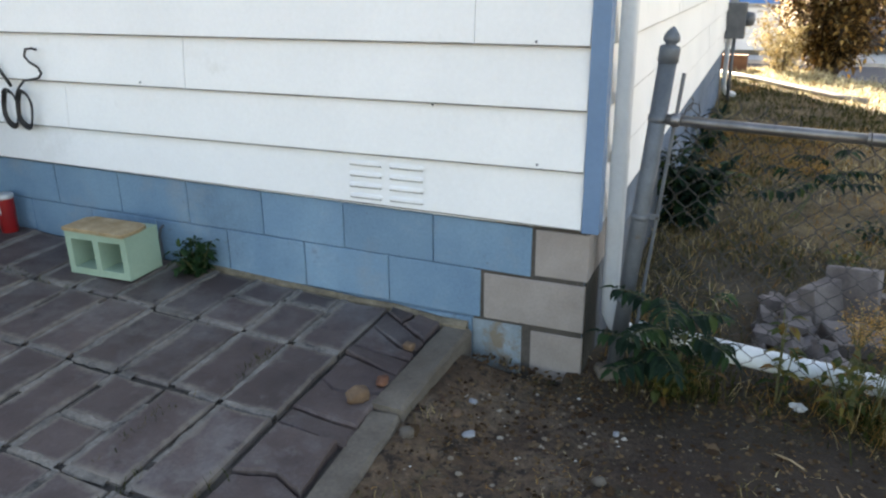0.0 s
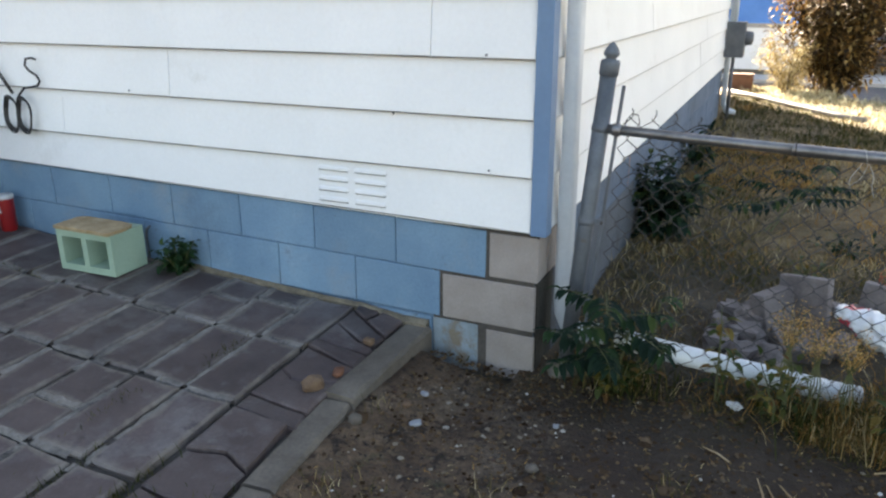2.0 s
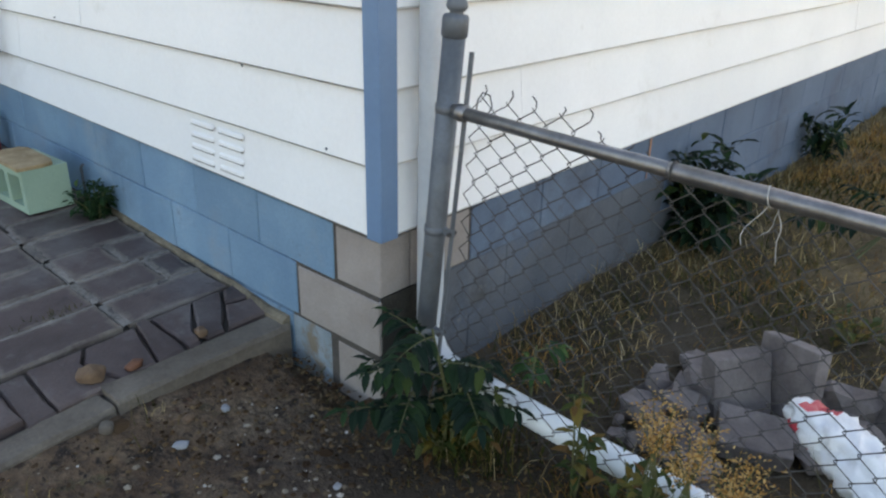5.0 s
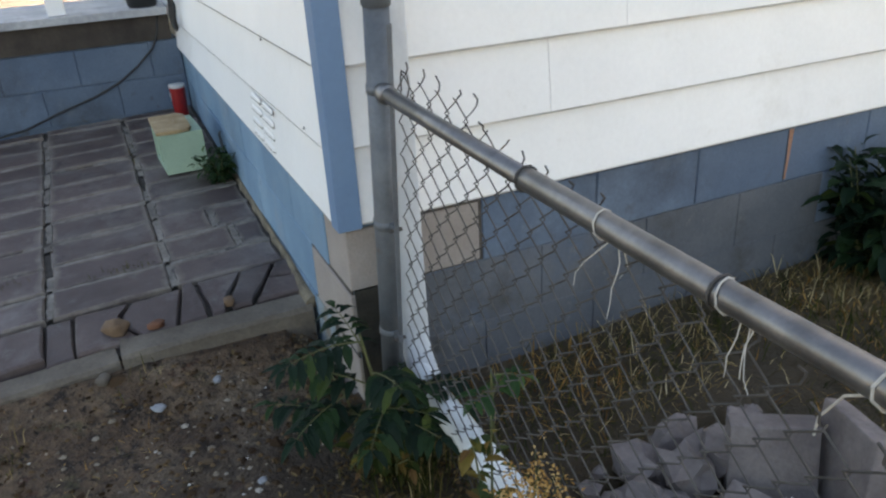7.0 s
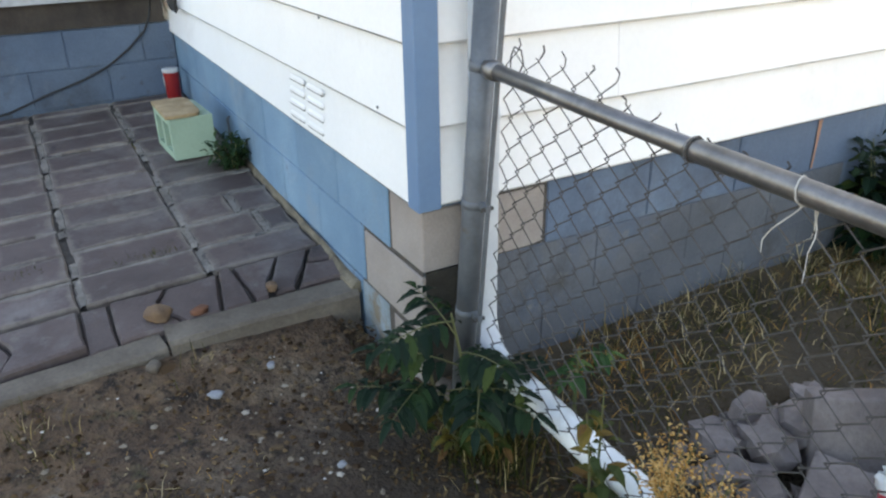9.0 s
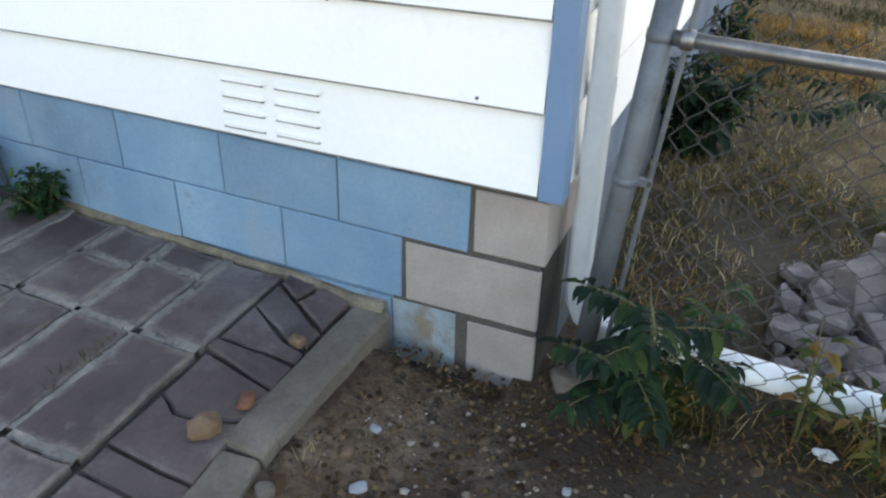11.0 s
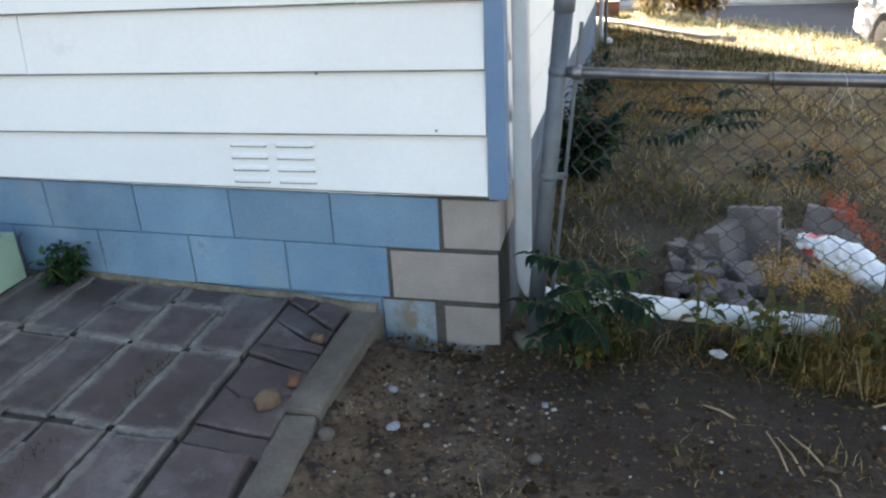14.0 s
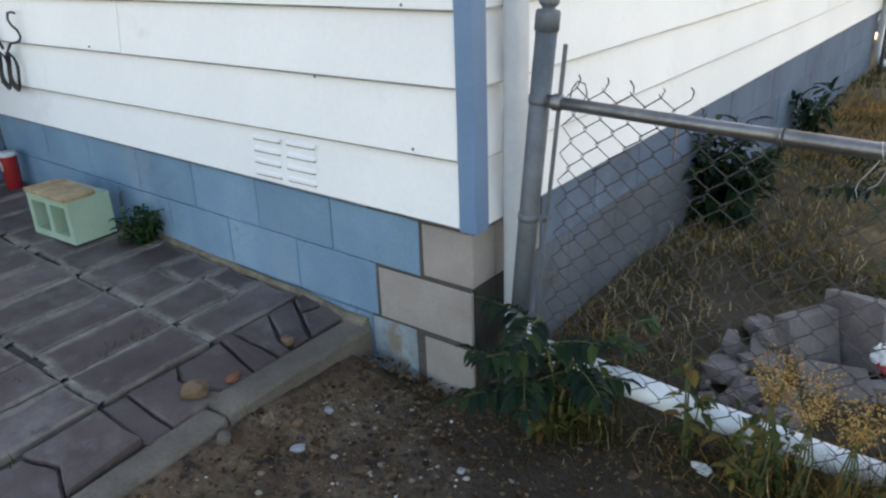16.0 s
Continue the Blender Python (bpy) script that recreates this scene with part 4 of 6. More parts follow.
def fence():
    f = thing("chain_link_fence", "old leaning chain-link fence with a steel post and top rail", "fence", at=(0.1, 0.045, 0))
    inv = -Vector(f.location)

    def own(ob):
        ob.location = inv
        return ob

    post = own(part("post", Geo().tube([FOOT, HEAD], 0.0285, 20), POST, f, smooth=False))
    for poly in post.data.polygons:
        poly.use_smooth = len(poly.vertices) == 4
    axis = (HEAD - FOOT).to_track_quat('Z', 'Y').to_matrix().to_4x4()
    m = Matrix.Translation(HEAD) @ axis
    cap = part("cap", Geo().lathe([(0.0300, -0.045), (0.0325, -0.043), (0.0325, 0.0), (0.029, 0.006), (0.018, 0.009), (0.0165, 0.013), (0.022, 0.018), (0.0265, 0.025), (0.025, 0.035), (0.019, 0.047), (0.010, 0.058), (0.003, 0.065)], 18, m), POST, f, "weathered acorn-shaped post cap", smooth=True)
    own(cap)
    rail = own(part("top_rail", Geo().tube([rail_at(x) for x in (0.212, 0.5, 0.8)], 0.0168, 18).tube([rail_at(x) for x in (0.79, 0.795, 1.2, 2.0, 3.1)], [0.0168, 0.019, 0.0185, 0.0185, 0.0185], 18), STEEL, f, smooth=True))
    own(part("rail_end_cup", Geo().tube([rail_at(0.222), rail_at(0.232), rail_at(0.252), rail_at(0.256)], [0.016, 0.0225, 0.0225, 0.018], 16), STEEL, f, smooth=True))
    own(part("tension_bar", Geo().tube([on_post(0.02, 0.052), on_post(0.55, 0.054), on_post(1.095, 0.056)], 0.0062, 8), POST, f))
    for z in (0.95, 0.615, 0.30):
        p = on_post(z)
        band = part("brace_band", Geo().lathe([(0.0287, -0.011), (0.0312, -0.010), (0.0312, 0.010), (0.0287, 0.011)], 18, Matrix.Translation(p) @ axis), POST, f, smooth=True)
        own(band)
        g = Geo().box(p.x + 0.022, p.x + 0.062, p.y - 0.004, p.y + 0.010, z - 0.010, z + 0.010)
        lug = part("lug", g, POST, band, bevel=0.002)
        bolt = part("bolt", Geo().tube([(p.x + 0.056, p.y - 0.013, z), (p.x + 0.056, p.y + 0.018, z)], 0.0055, 8), WIRE, band)
    for x in (0.80, 1.205):
        c = [rail_at(x) + Vector((dx, 0, 0)) + Vector((0, math.cos(a) * 0.0212, math.sin(a) * 0.0212)) for a, dx in [(k * 0.6, 0.002 * k / 10) for k in range(12)]]
        own(part("tie_wire", Geo().tube(c + [c[-1] + Vector((0.01, 0.012, -0.04)), c[-1] + Vector((0.025, 0.02, -0.06))], 0.0022, 5), WIRE, f, "dark twisted tie wire"))
    # mesh of bent wires
    p, h = 0.0365, 0.0375
    g = Geo()
    rng = random.Random(5)

    def top(x):
        return rail_at(x).z + 0.060 - 0.13 * min(1.0, max(0.0, (x - 0.52) / 0.8)) + 0.012 * math.sin(17 * x)

    def place(x, z, front):
        lean = (z - 0.95) * 0.092 * math.exp(-max(0, x - 0.25) * 1.2)
        sag = 0.012 * noise.noise(Vector((x * 2.2, z * 2.2, 4)))
        y = rail_at(x).y + 0.026 + front + 0.02 * noise.noise(Vector((x * 1.7, z * 1.7, 1))) + 0.03 * max(0, 0.5 - z) * min(1, max(0, x - 0.3))
        return Vector((x + lean + sag, y, z + 0.012 * noise.noise(Vector((x * 3, z * 3, 9)))))

    x, i = 0.262, 0
    while x < 2.3:
        zt = top(x)
        pts = []
        for j in range(32):
            z = 1.10 - j * h
            if z > zt or z < 0.012:
                continue
            s = 1 if (i + j) % 2 else -1
            pts.append(place(max(0.255, x + s * (p / 2 + 0.003)), z + 0.003, 0.003 * s))
            pts.append(place(max(0.255, x + s * (p / 2 + 0.003)), z - 0.004, -0.003 * s))
        g.tube(pts, 0.00155, 4)
        # twisted tips at the top
        if i % 2:
            x += p
            i += 1
            continue
        a = pts[0]
        q = a + Vector((rng.uniform(-0.012, 0.004), rng.uniform(-0.008, 0.008), rng.uniform(0.012, 0.028)))
        g.tube([a, a.lerp(q, 0.5) + Vector((0.004, 0.003, 0)), q], 0.0019, 4)
        x += p
        i += 1
    own(part("wire_mesh", g, WIRE, f, "sagging diamond wire mesh with barbed top"))
    loose = [(0.262, 0.088, 0.955), (0.268, 0.085, 0.982), (0.285, 0.082, 1.003), (0.305, 0.085, 0.998), (0.312, 0.086, 0.972), (0.30, 0.085, 0.950)]
    own(part("loose_wire", Geo().tube(loose, 0.0018, 5), WIRE, f))


fence()


def strings():
    for x, drop in ((0.985, 0.13), (1.205, 0.12), (1.40, 0.1)):
        c = rail_at(x)
        rng = random.Random(int(x * 1000))
        loop = [c + Vector((0.003 * k, math.cos(k * 0.7) * 0.0205, math.sin(k * 0.7) * 0.0205)) for k in range(10)]
        g = Geo().tube(loop, 0.0014, 5)
        for k in range(3):
            p, d, pts = loop[-1], Vector((rng.uniform(-0.3, 0.3), rng.uniform(0, 0.2), -1)), [loop[-1]]
            for j in range(7):
                d = (d + Vector((rng.uniform(-0.5, 0.5), rng.uniform(-0.3, 0.3), rng.uniform(-0.2, 0.25)))).normalized()
                p = p + d * drop / 7 * rng.uniform(0.7, 1.2)
                pts.append(p)
            g.tube(pts, [0.0014 - 0.0001 * j for j in range(len(pts))], 4)
        if x > 1.3:
            e = loop[-1]
            g = Geo().tube([q + Vector((0.006 * math.sin(k), 0, 0)) for k, q in enumerate(loop)], 0.0018, 6)
            g.tube([e, e + Vector((-0.03, -0.01, -0.02)), e + Vector((-0.07, 0.0, -0.05)), e + Vector((-0.10, 0.01, -0.10)), e + Vector((-0.105, 0.015, -0.13))], 0.0016, 6)
            g.tube([e, e + Vector((0.02, -0.01, -0.03)), e + Vector((0.035, 0.0, -0.08)), e + Vector((0.03, 0.01, -0.12))], 0.0015, 6)
        whole("string", g, STRING, "frayed white string tied round the fence rail", "string", "strings on the rail")


strings()

# ---------------- things on the patio ----------------


def hollow_block():
    x0, x1, y0, y1 = -2.172, -1.848, -0.298, -0.106
    z = pz(-2.06, -0.2) + 0.002
    h = 0.19
    t = thing("cinder_block", "mint-painted hollow concrete block lying with its cores open", "block", at=((x0 + x1) / 2, (y0 + y1) / 2, z))
    t.rotation_euler = (0, 0, radians(2))
    W, D = (x1 - x0) / 2, (y1 - y0) / 2
    g = Geo()
    wall = 0.03
    xs = [-W, -W + wall, -wall / 2, wall / 2, W - wall, W]
    zs = [0, wall, h - wall, h]
    front, back = {}, {}
    for i, x in enumerate(xs):
        for j, zz in enumerate(zs):
            front[i, j] = len(g.v)
            g.v.append((x, -D, zz))
            back[i, j] = len(g.v)
            g.v.append((x, D, zz))
    for i in range(5):
        for j in range(3):
            if j == 1 and i in (1, 3):
                ring = [(i, j), (i + 1, j), (i + 1, j + 1), (i, j + 1)]
                for a, b in zip(ring, ring[1:] + ring[:1]):
                    g.f.append((front[a], back[a], back[b], front[b]))
                continue
            q = [(i, j), (i + 1, j), (i + 1, j + 1), (i, j + 1)]
            g.f.append(tuple(front[a] for a in q))
            g.f.append(tuple(back[a] for a in reversed(q)))
    edge = [(i, 0) for i in range(6)] + [(5, j) for j in range(1, 4)] + [(i, 3) for i in range(4, -1, -1)] + [(0, j) for j in (2, 1)]
    for a, b in zip(edge, edge[1:] + edge[:1]):
        g.f.append((front[b], back[b], back[a], front[a]))
    part("body", g, MINT, t, bevel=0.0)
    b = Geo().prism([(-W - 0.005, -D - 0.008), (W + 0.004, -D - 0.012), (W + 0.010, -D * 0.2), (W - 0.004, D - 0.055), (W - 0.05, D - 0.040), (-W + 0.03, D - 0.035), (-W - 0.008, D - 0.06)], 0, 0.017)
    me = b.mesh("wooden_board", bevel=0.003)
    ob = tagged(put("wooden_board", me, BOARD), "chipped tan plywood offcut on top of the mint block", "board")
    ob.matrix_world = pose(t.location.x, t.location.y, z + h + 0.001, 0, 0, 1)


hollow_block()


def tumbler():
    x, y = -2.795, -0.090
    z = pz(x, y) + 0.002
    t = thing("drinking_cup", "red plastic tumbler with a pale lid standing by the wall", "cup", at=(x, y, z))
    part("body", Geo().lathe([(0.036, 0), (0.038, 0.004), (0.041, 0.11), (0.0435, 0.168), (0.044, 0.174)], 24), RED, t, smooth=True)
    part("lid", Geo().lathe([(0.0450, 0.168), (0.0460, 0.172), (0.0460, 0.183), (0.0425, 0.188), (0.02, 0.190)], 24), PALE, t, "pale grey lid", smooth=True)
    for k, (a, zz, hh) in enumerate(((-0.9, 0.10, 0.045), (-0.75, 0.095, 0.055), (-0.6, 0.10, 0.045))):
        r = 0.0462
        pts = []
        for da in (-0.05, 0.05):
            for dz in (0, hh):
                rr = 0.0385 + (zz + dz - 0.004) * 0.0474 + 0.0016
                pts.append((rr * math.cos(a - 0.6 + da), rr * math.sin(a - 0.6 + da), zz + dz))
        part("print_bar", Geo().add(pts, [(0, 2, 3, 1)]), PALE, t, "white printed bar")


tumbler()


def patio_stones():
    for c, s, seed, mat, lab in (((-0.592, -0.622, 0), (0.036, 0.030, 0.025), 1, ROCK, "round ochre stone lying on the broken pavers"), ((-0.566, -0.500, 0), (0.026, 0.019, 0.012), 2, RUST_ROCK, "small rust-brown stone beside the kerb"), ((-0.580, -0.262, 0), (0.020, 0.017, 0.014), 3, ROCK, "small tan stone wedged in a paver gap")):
        z = pz(c[0], c[1]) + s[2] * 0.80
        whole("stone", Geo().rock((c[0], c[1], z), s, seed, seed, 0.3, 3), mat, lab, "stone", "stones on the patio", smooth=True)


patio_stones()

# ---------------- porch and cables ----------------


def porch():
    p = tagged(thing("porch", "raised timber porch on a blue block wall", "porch"), kind="structure")
    wallx = -3.0
    core = part("porch_wall", Geo().box(-4.6, wallx - 0.006, -2.6, -0.004, -0.1, 0.66), SIDE_BLUE, p)
    for z0, first in ((0.255, 0.375), (0.458, 0.168)):
        y, w = -0.008, first
        while y > -2.5:
            b = block(y - w, y, z0, z0 + 0.196, SIDE_BLUE, core, side=True)
            b.matrix_world = pose(wallx, y - w, z0, 0, 0, 90)
            y, w = y - w - 0.0065, 0.39
    part("fascia", Geo().box(wallx - 0.06, wallx + 0.015, -2.6, -0.042, 0.662, 0.80), PORCH_WOOD, p, "dark weathered timber beam", bevel=0.004)
    for k in range(6):
        x1 = wallx + 0.06 - k * 0.145
        part("deck_board", Geo().box(x1 - 0.139, x1, -2.62, -0.045, 0.803, 0.845), DECK, p, "peeling grey painted plank", bevel=0.004)
    part("rail_post", Geo().box(-3.10, -3.01, -0.655, -0.565, 0.846, 1.75), WHITE, p, "white square porch post", bevel=0.004)
    x, y = -3.06, -0.16
    whole("flower_pot", Geo().lathe([(0.07, 0), (0.08, 0.01), (0.10, 0.14), (0.108, 0.145), (0.108, 0.165), (0.098, 0.168), (0.09, 0.15), (0.02, 0.148)], 20, pose(x, y, 0.846)), BLACK, "black plastic pot on the porch edge", "pot", smooth=True)


porch()


def cables():
    t = thing("coiled_cable", "black cable coiled and hung on the white siding", "cable", at=(-2.62, -0.03, 0.84))
    y = -0.045
    for cx, turns in ((-2.745, 3), (-2.655, 3)):
        for k in range(turns):
            r = 0.055 + 0.006 * k
            g = Geo().tube([(cx + r * 0.72 * math.cos(a), y - 0.005 * k + 0.004 * math.sin(3 * a), 0.855 + r * 1.35 * math.sin(a)) for a in [i * 2 * math.pi / 20 for i in range(21)]], 0.0045, 6, caps=False)
            part("loop", g, BLACK, t, smooth=True).location = (2.70, 0.03, -0.85)
    g = Geo().tube([(-2.72, y, 0.955), (-2.80, y, 1.06), (-2.845, y, 1.17), (-2.865, y, 1.30), (-2.87, y, 1.6), (-2.87, y, 2.4)], 0.0075, 8)
    e = part("riser", g, BLACK, t, smooth=True)
    e.location = (2.70, 0.03, -0.85)
    g = Geo().tube([(-2.68, y, 0.945), (-2.63, y, 0.985), (-2.58, y, 0.99), (-2.535, y, 1.0), (-2.515, y, 1.02), (-2.53, y, 1.045), (-2.575, y, 1.065), (-2.60, y, 1.09), (-2.585, y, 1.12), (-2.545, y, 1.125), (-2.52, y, 1.12)], 0.0055, 8)
    e = part("loose_end", g, BLACK, t, smooth=True)
    e.location = (2.70, 0.03, -0.85)
    x = -2.985
    pts = [(x, -0.10, 0.80), (x, -0.12, 0.70), (x, -0.16, 0.62), (x, -0.26, 0.53), (x, -0.38, 0.45), (x, -0.52, 0.39), (x, -0.72, 0.33), (x + 0.02, -0.92, pz(x, -0.9) + 0.03), (x + 0.06, -1.15, pz(x, -1.1) + 0.012)]
    whole("hanging_cable", Geo().tube(pts, 0.006, 6), BLACK, "thin black cable drooping down the porch wall", "cable", smooth=True)
    whole("wall_conduit", Geo().tube([(-1.93, -0.012, pz(-1.9, 0) - 0.01), (-1.93, -0.014, 0.30), (-1.915, -0.02, 0.345), (-1.90, -0.014, 0.36)], 0.006, 8), POST, "thin grey tube stub rising along the foundation", "pipe")


cables()

# ---------------- rubble, sack and netting behind the fence ----------------


def rubble():
    label = "broken lump of grey concrete in the rubble heap"
    lumps = [(0.645, 0.49, 0.06, 0.085, 0.060, 0.075), (0.62, 0.61, 0.06, 0.075, 0.060, 0.070), (0.715, 0.56, 0.11, 0.085, 0.065, 0.070), (0.735, 0.44, 0.06, 0.090, 0.060, 0.075), (0.82, 0.43, 0.05, 0.080, 0.055, 0.070),
             (0.73, 0.66, 0.13, 0.075, 0.060, 0.055), (0.70, 0.74, 0.08, 0.070, 0.050, 0.060), (0.66, 0.82, 0.05, 0.060, 0.045, 0.050), (0.76, 0.88, 0.06, 0.080, 0.055, 0.065), (0.86, 0.36, 0.03, 0.060, 0.045, 0.045),
             (1.09, 0.90, 0.06, 0.110, 0.085, 0.115), (1.17, 0.76, 0.08, 0.085, 0.070, 0.085), (1.31, 0.92, 0.07, 0.100, 0.080, 0.090), (1.08, 0.66, 0.05, 0.080, 0.060, 0.060)]
    frag = random.Random(77)
    lumps += [(frag.uniform(0.60, 0.92), frag.uniform(0.34, 0.90), frag.uniform(0.01, 0.06), frag.uniform(0.025, 0.05), frag.uniform(0.02, 0.035), frag.uniform(0.02, 0.04)) for _ in range(20)]
    for k, (x, y, z, a, b, c) in enumerate(lumps):
        g = Geo().rock((x, y, gz(x, y) + z * 0.7), (a * 0.82, b * 0.82, c * 0.72), k + 3, k * 1.3, 0.8, 2 if k < 14 else 1)
        whole("rubble_lump", g, RUBBLE, label, "rubble", "concrete rubble heap")
    # x, y, z, half length, half thickness, half height, turns
    slabs = [(0.815, 0.715, 0.095, 0.098, 0.036, 0.105, -14, 0, 56), (0.930, 0.825, 0.125, 0.100, 0.026, 0.120, -8, -8, -21), (1.225, 0.965, 0.105, 0.080, 0.025, 0.105, -10, 5, -15), (0.93, 0.585, 0.045, 0.10, 0.080, 0.032, 9, 5, 25)]
    for k, (x, y, z, a, b, c, rx, ry, rz) in enumerate(slabs):
        g = Geo().box(-a, a, -b, b, -c, c)
        me = g.mesh("rubble_slab", bevel=0.006)
        for v in me.vertices:
            v.co += Vector((0.007 * noise.noise(v.co * 20), 0.004 * noise.noise(v.co * 21 + Vector((3, 0, 0))), 0.008 * noise.noise(v.co * 15 + Vector((k, 0, 0)))))
        ob = tagged(put("rubble_slab", me, RUBBLE), "snapped pinkish-grey paving slab leaning in the rubble heap", "rubble", "concrete rubble heap")
        ob.matrix_world = pose(x, y, gz(x, y) + z, rx, ry, rz)


rubble()


def sack():
    """A crumpled half-empty bag lying on its side."""
    t = thing("plastic_sack", "crumpled white woven sack with red print on rubble", "bag", at=(1.02, 0.50, 0.0))
    n, m = 28, 24
    a, b = Vector((1.03, 0.50, 0.245)), Vector((1.31, 0.41, 0.13))
    g, red = Geo(), Geo()
    for j in range(m):
        k = j / (m - 1)
        c = a.lerp(b, k) + Vector((0, 0, 0.02 * math.sin(k * 3)))
        r = 0.026 + 0.062 * math.sin(min(1, k * 1.7 + 0.12) * math.pi / 2) * (1 - 0.25 * max(0, k - 0.75) * 4)
        for i in range(n):
            an = 2 * math.pi * i / n
            d = Vector((math.cos(an) * 0.35, math.cos(an) * 1.05, math.sin(an) * 0.62))
            e = Vector((math.cos(an), math.sin(an), 0))
            fold = abs(noise.noise(e * 2.2 + Vector((0, 0, k * 7 + 3)))) + 0.5 * abs(noise.noise(e * 5 + Vector((2, 0, k * 15))))
            w = 1.12 - 0.75 * fold + 0.30 * noise.noise(e * 1.2 + Vector((0, 5, k * 3)))
            p = c + d * r * w + Vector((0.012 * noise.noise(e * 4 + Vector((0, 0, k * 9))), 0, 0))
            p.z = max(p.z, 0.03)
            g.v.append(tuple(p))
    for j in range(m - 1):
        for i in range(n):
            q = (j * n + i, j * n + (i + 1) % n, (j + 1) * n + (i + 1) % n, (j + 1) * n + i)
            (red if (j in (2, 3, 4) and i % 14 < 9) or (j in (5, 6) and i % 14 in (2, 3, 4)) else g).f.append(q)
    used = sorted({i for q in red.f for i in q})
    red.v = [g.v[i] for i in used]
    red.f = [tuple(used.index(i) for i in q) for q in red.f]
    g.f += [tuple(range(n)), tuple(range(m * n - 1, m * n - n - 1, -1))]
    for geo, mat, nm in ((g, SACK, "body"), (red, SACK_RED, "red_band")):
        ob = part(nm, geo, mat, t, "" if nm == "body" else "red printed band", smooth=True)
        ob.location = -Vector(t.location)
    whole("bucket", Geo().lathe([(0.036, 0), (0.039, 0.003), (0.045, 0.072), (0.048, 0.075), (0.043, 0.075), (0.038, 0.012), (0.006, 0.011)], 18, pose(1.36, 0.44, 0.10, 75, 20, 30)), BLACK, "small black bucket tipped on its side by the sack", "bucket", smooth=True)
    whole("plastic_jug", Geo().lathe([(0.030, 0), (0.036, 0.008), (0.036, 0.08), (0.028, 0.10), (0.014, 0.115), (0.014, 0.13), (0.008, 0.132)], 18, pose(1.37, 0.30, 0.075, 80, 0, 70)), PALE, "pale grey plastic jug lying in the weeds", "jug", smooth=True)
    g = Geo()
    for i in range(13):
        for way in (0, 1):
            pts = []
            for j in range(19):
                u, v = (i / 12, j / 18) if way else (j / 18, i / 12)
                q = Vector((u * 3, v * 3, 2))
                crush = 0.7 + 0.3 * math.sin(u * 9 + v * 4)
                x, y = 1.24 + 0.27 * u * crush + 0.07 * noise.noise(q * 1.5), 0.84 + 0.20 * v + 0.06 * noise.noise(q * 1.6 + Vector((9, 0, 0)))
                z = 0.19 + 0.06 * math.sin(u * 4 + v * 2) + 0.10 * noise.noise(q * 1.4) + 0.03 * noise.noise(q * 5) - 0.13 * u
                pts.append((x, y, max(0.03, z)))
            g.tube(pts, 0.0013, 3)
    whole("plastic_netting", g, NET, "tangled orange plastic netting draped over the rubble", "netting")


sack()

# ---------------- plants ----------------


def leaf(g, base, way, length, width, up=Vector((0, 0, 1)), droop=0.25):
    """A folded pointed leaf."""
    way = way.normalized()
    side = way.cross(up)
    if side.length < 1e-3:
        side = Vector((1, 0, 0))
    side.normalize()
    nrm = side.cross(way)
    a, b = base + way * length * 0.35 + nrm * length * 0.05, base + way * length * 0.7 - nrm * length * droop * 0.3
    tip = base + way * length - nrm * length * droop
    w = width / 2
    fold = nrm * width * 0.14
    g.add([base, a + side * w + fold, b + side * w * 0.8 + fold, tip, b - side * w * 0.8 + fold, a - side * w + fold, a, b], [(0, 6, 1), (6, 7, 2, 1), (7, 3, 2), (0, 5, 6), (5, 4, 7, 6), (4, 3, 7)])


def frond(gl, gs, base, way, length, pairs, leaf_len, rng, droop=0.35):
    """A feathered leaf: pairs of leaflets on a drooping stalk."""
    pts, p, d = [base], base.copy(), way.normalized()
    n = pairs + 2
    for i in range(n):
        d = (d + Vector((0, 0, -droop / n * 1.6))).normalized()
        p = p + d * length / n
        pts.append(p.copy())
        if i > 0:
            s = d.cross(Vector((0, 0, 1)))
            if s.length < 0.05:
                s = Vector((1, 0, 0))
            s.normalize()
            size = leaf_len * (0.65 + 0.45 * math.sin(math.pi * (i + 0.6) / n)) * rng.uniform(0.85, 1.12)
            for sg in (-1, 1):
                leaf(gl, p, s * sg + d * 0.45 + Vector((rng.uniform(-0.15, 0.15), rng.uniform(-0.15, 0.15), rng.uniform(-0.6, -0.05))), size, size * 0.40, droop=0.3)
    leaf(gl, p, d, leaf_len * 0.9, leaf_len * 0.3)
    gs.tube(pts, [0.0026 - 0.0018 * i / len(pts) for i in range(len(pts))], 5)


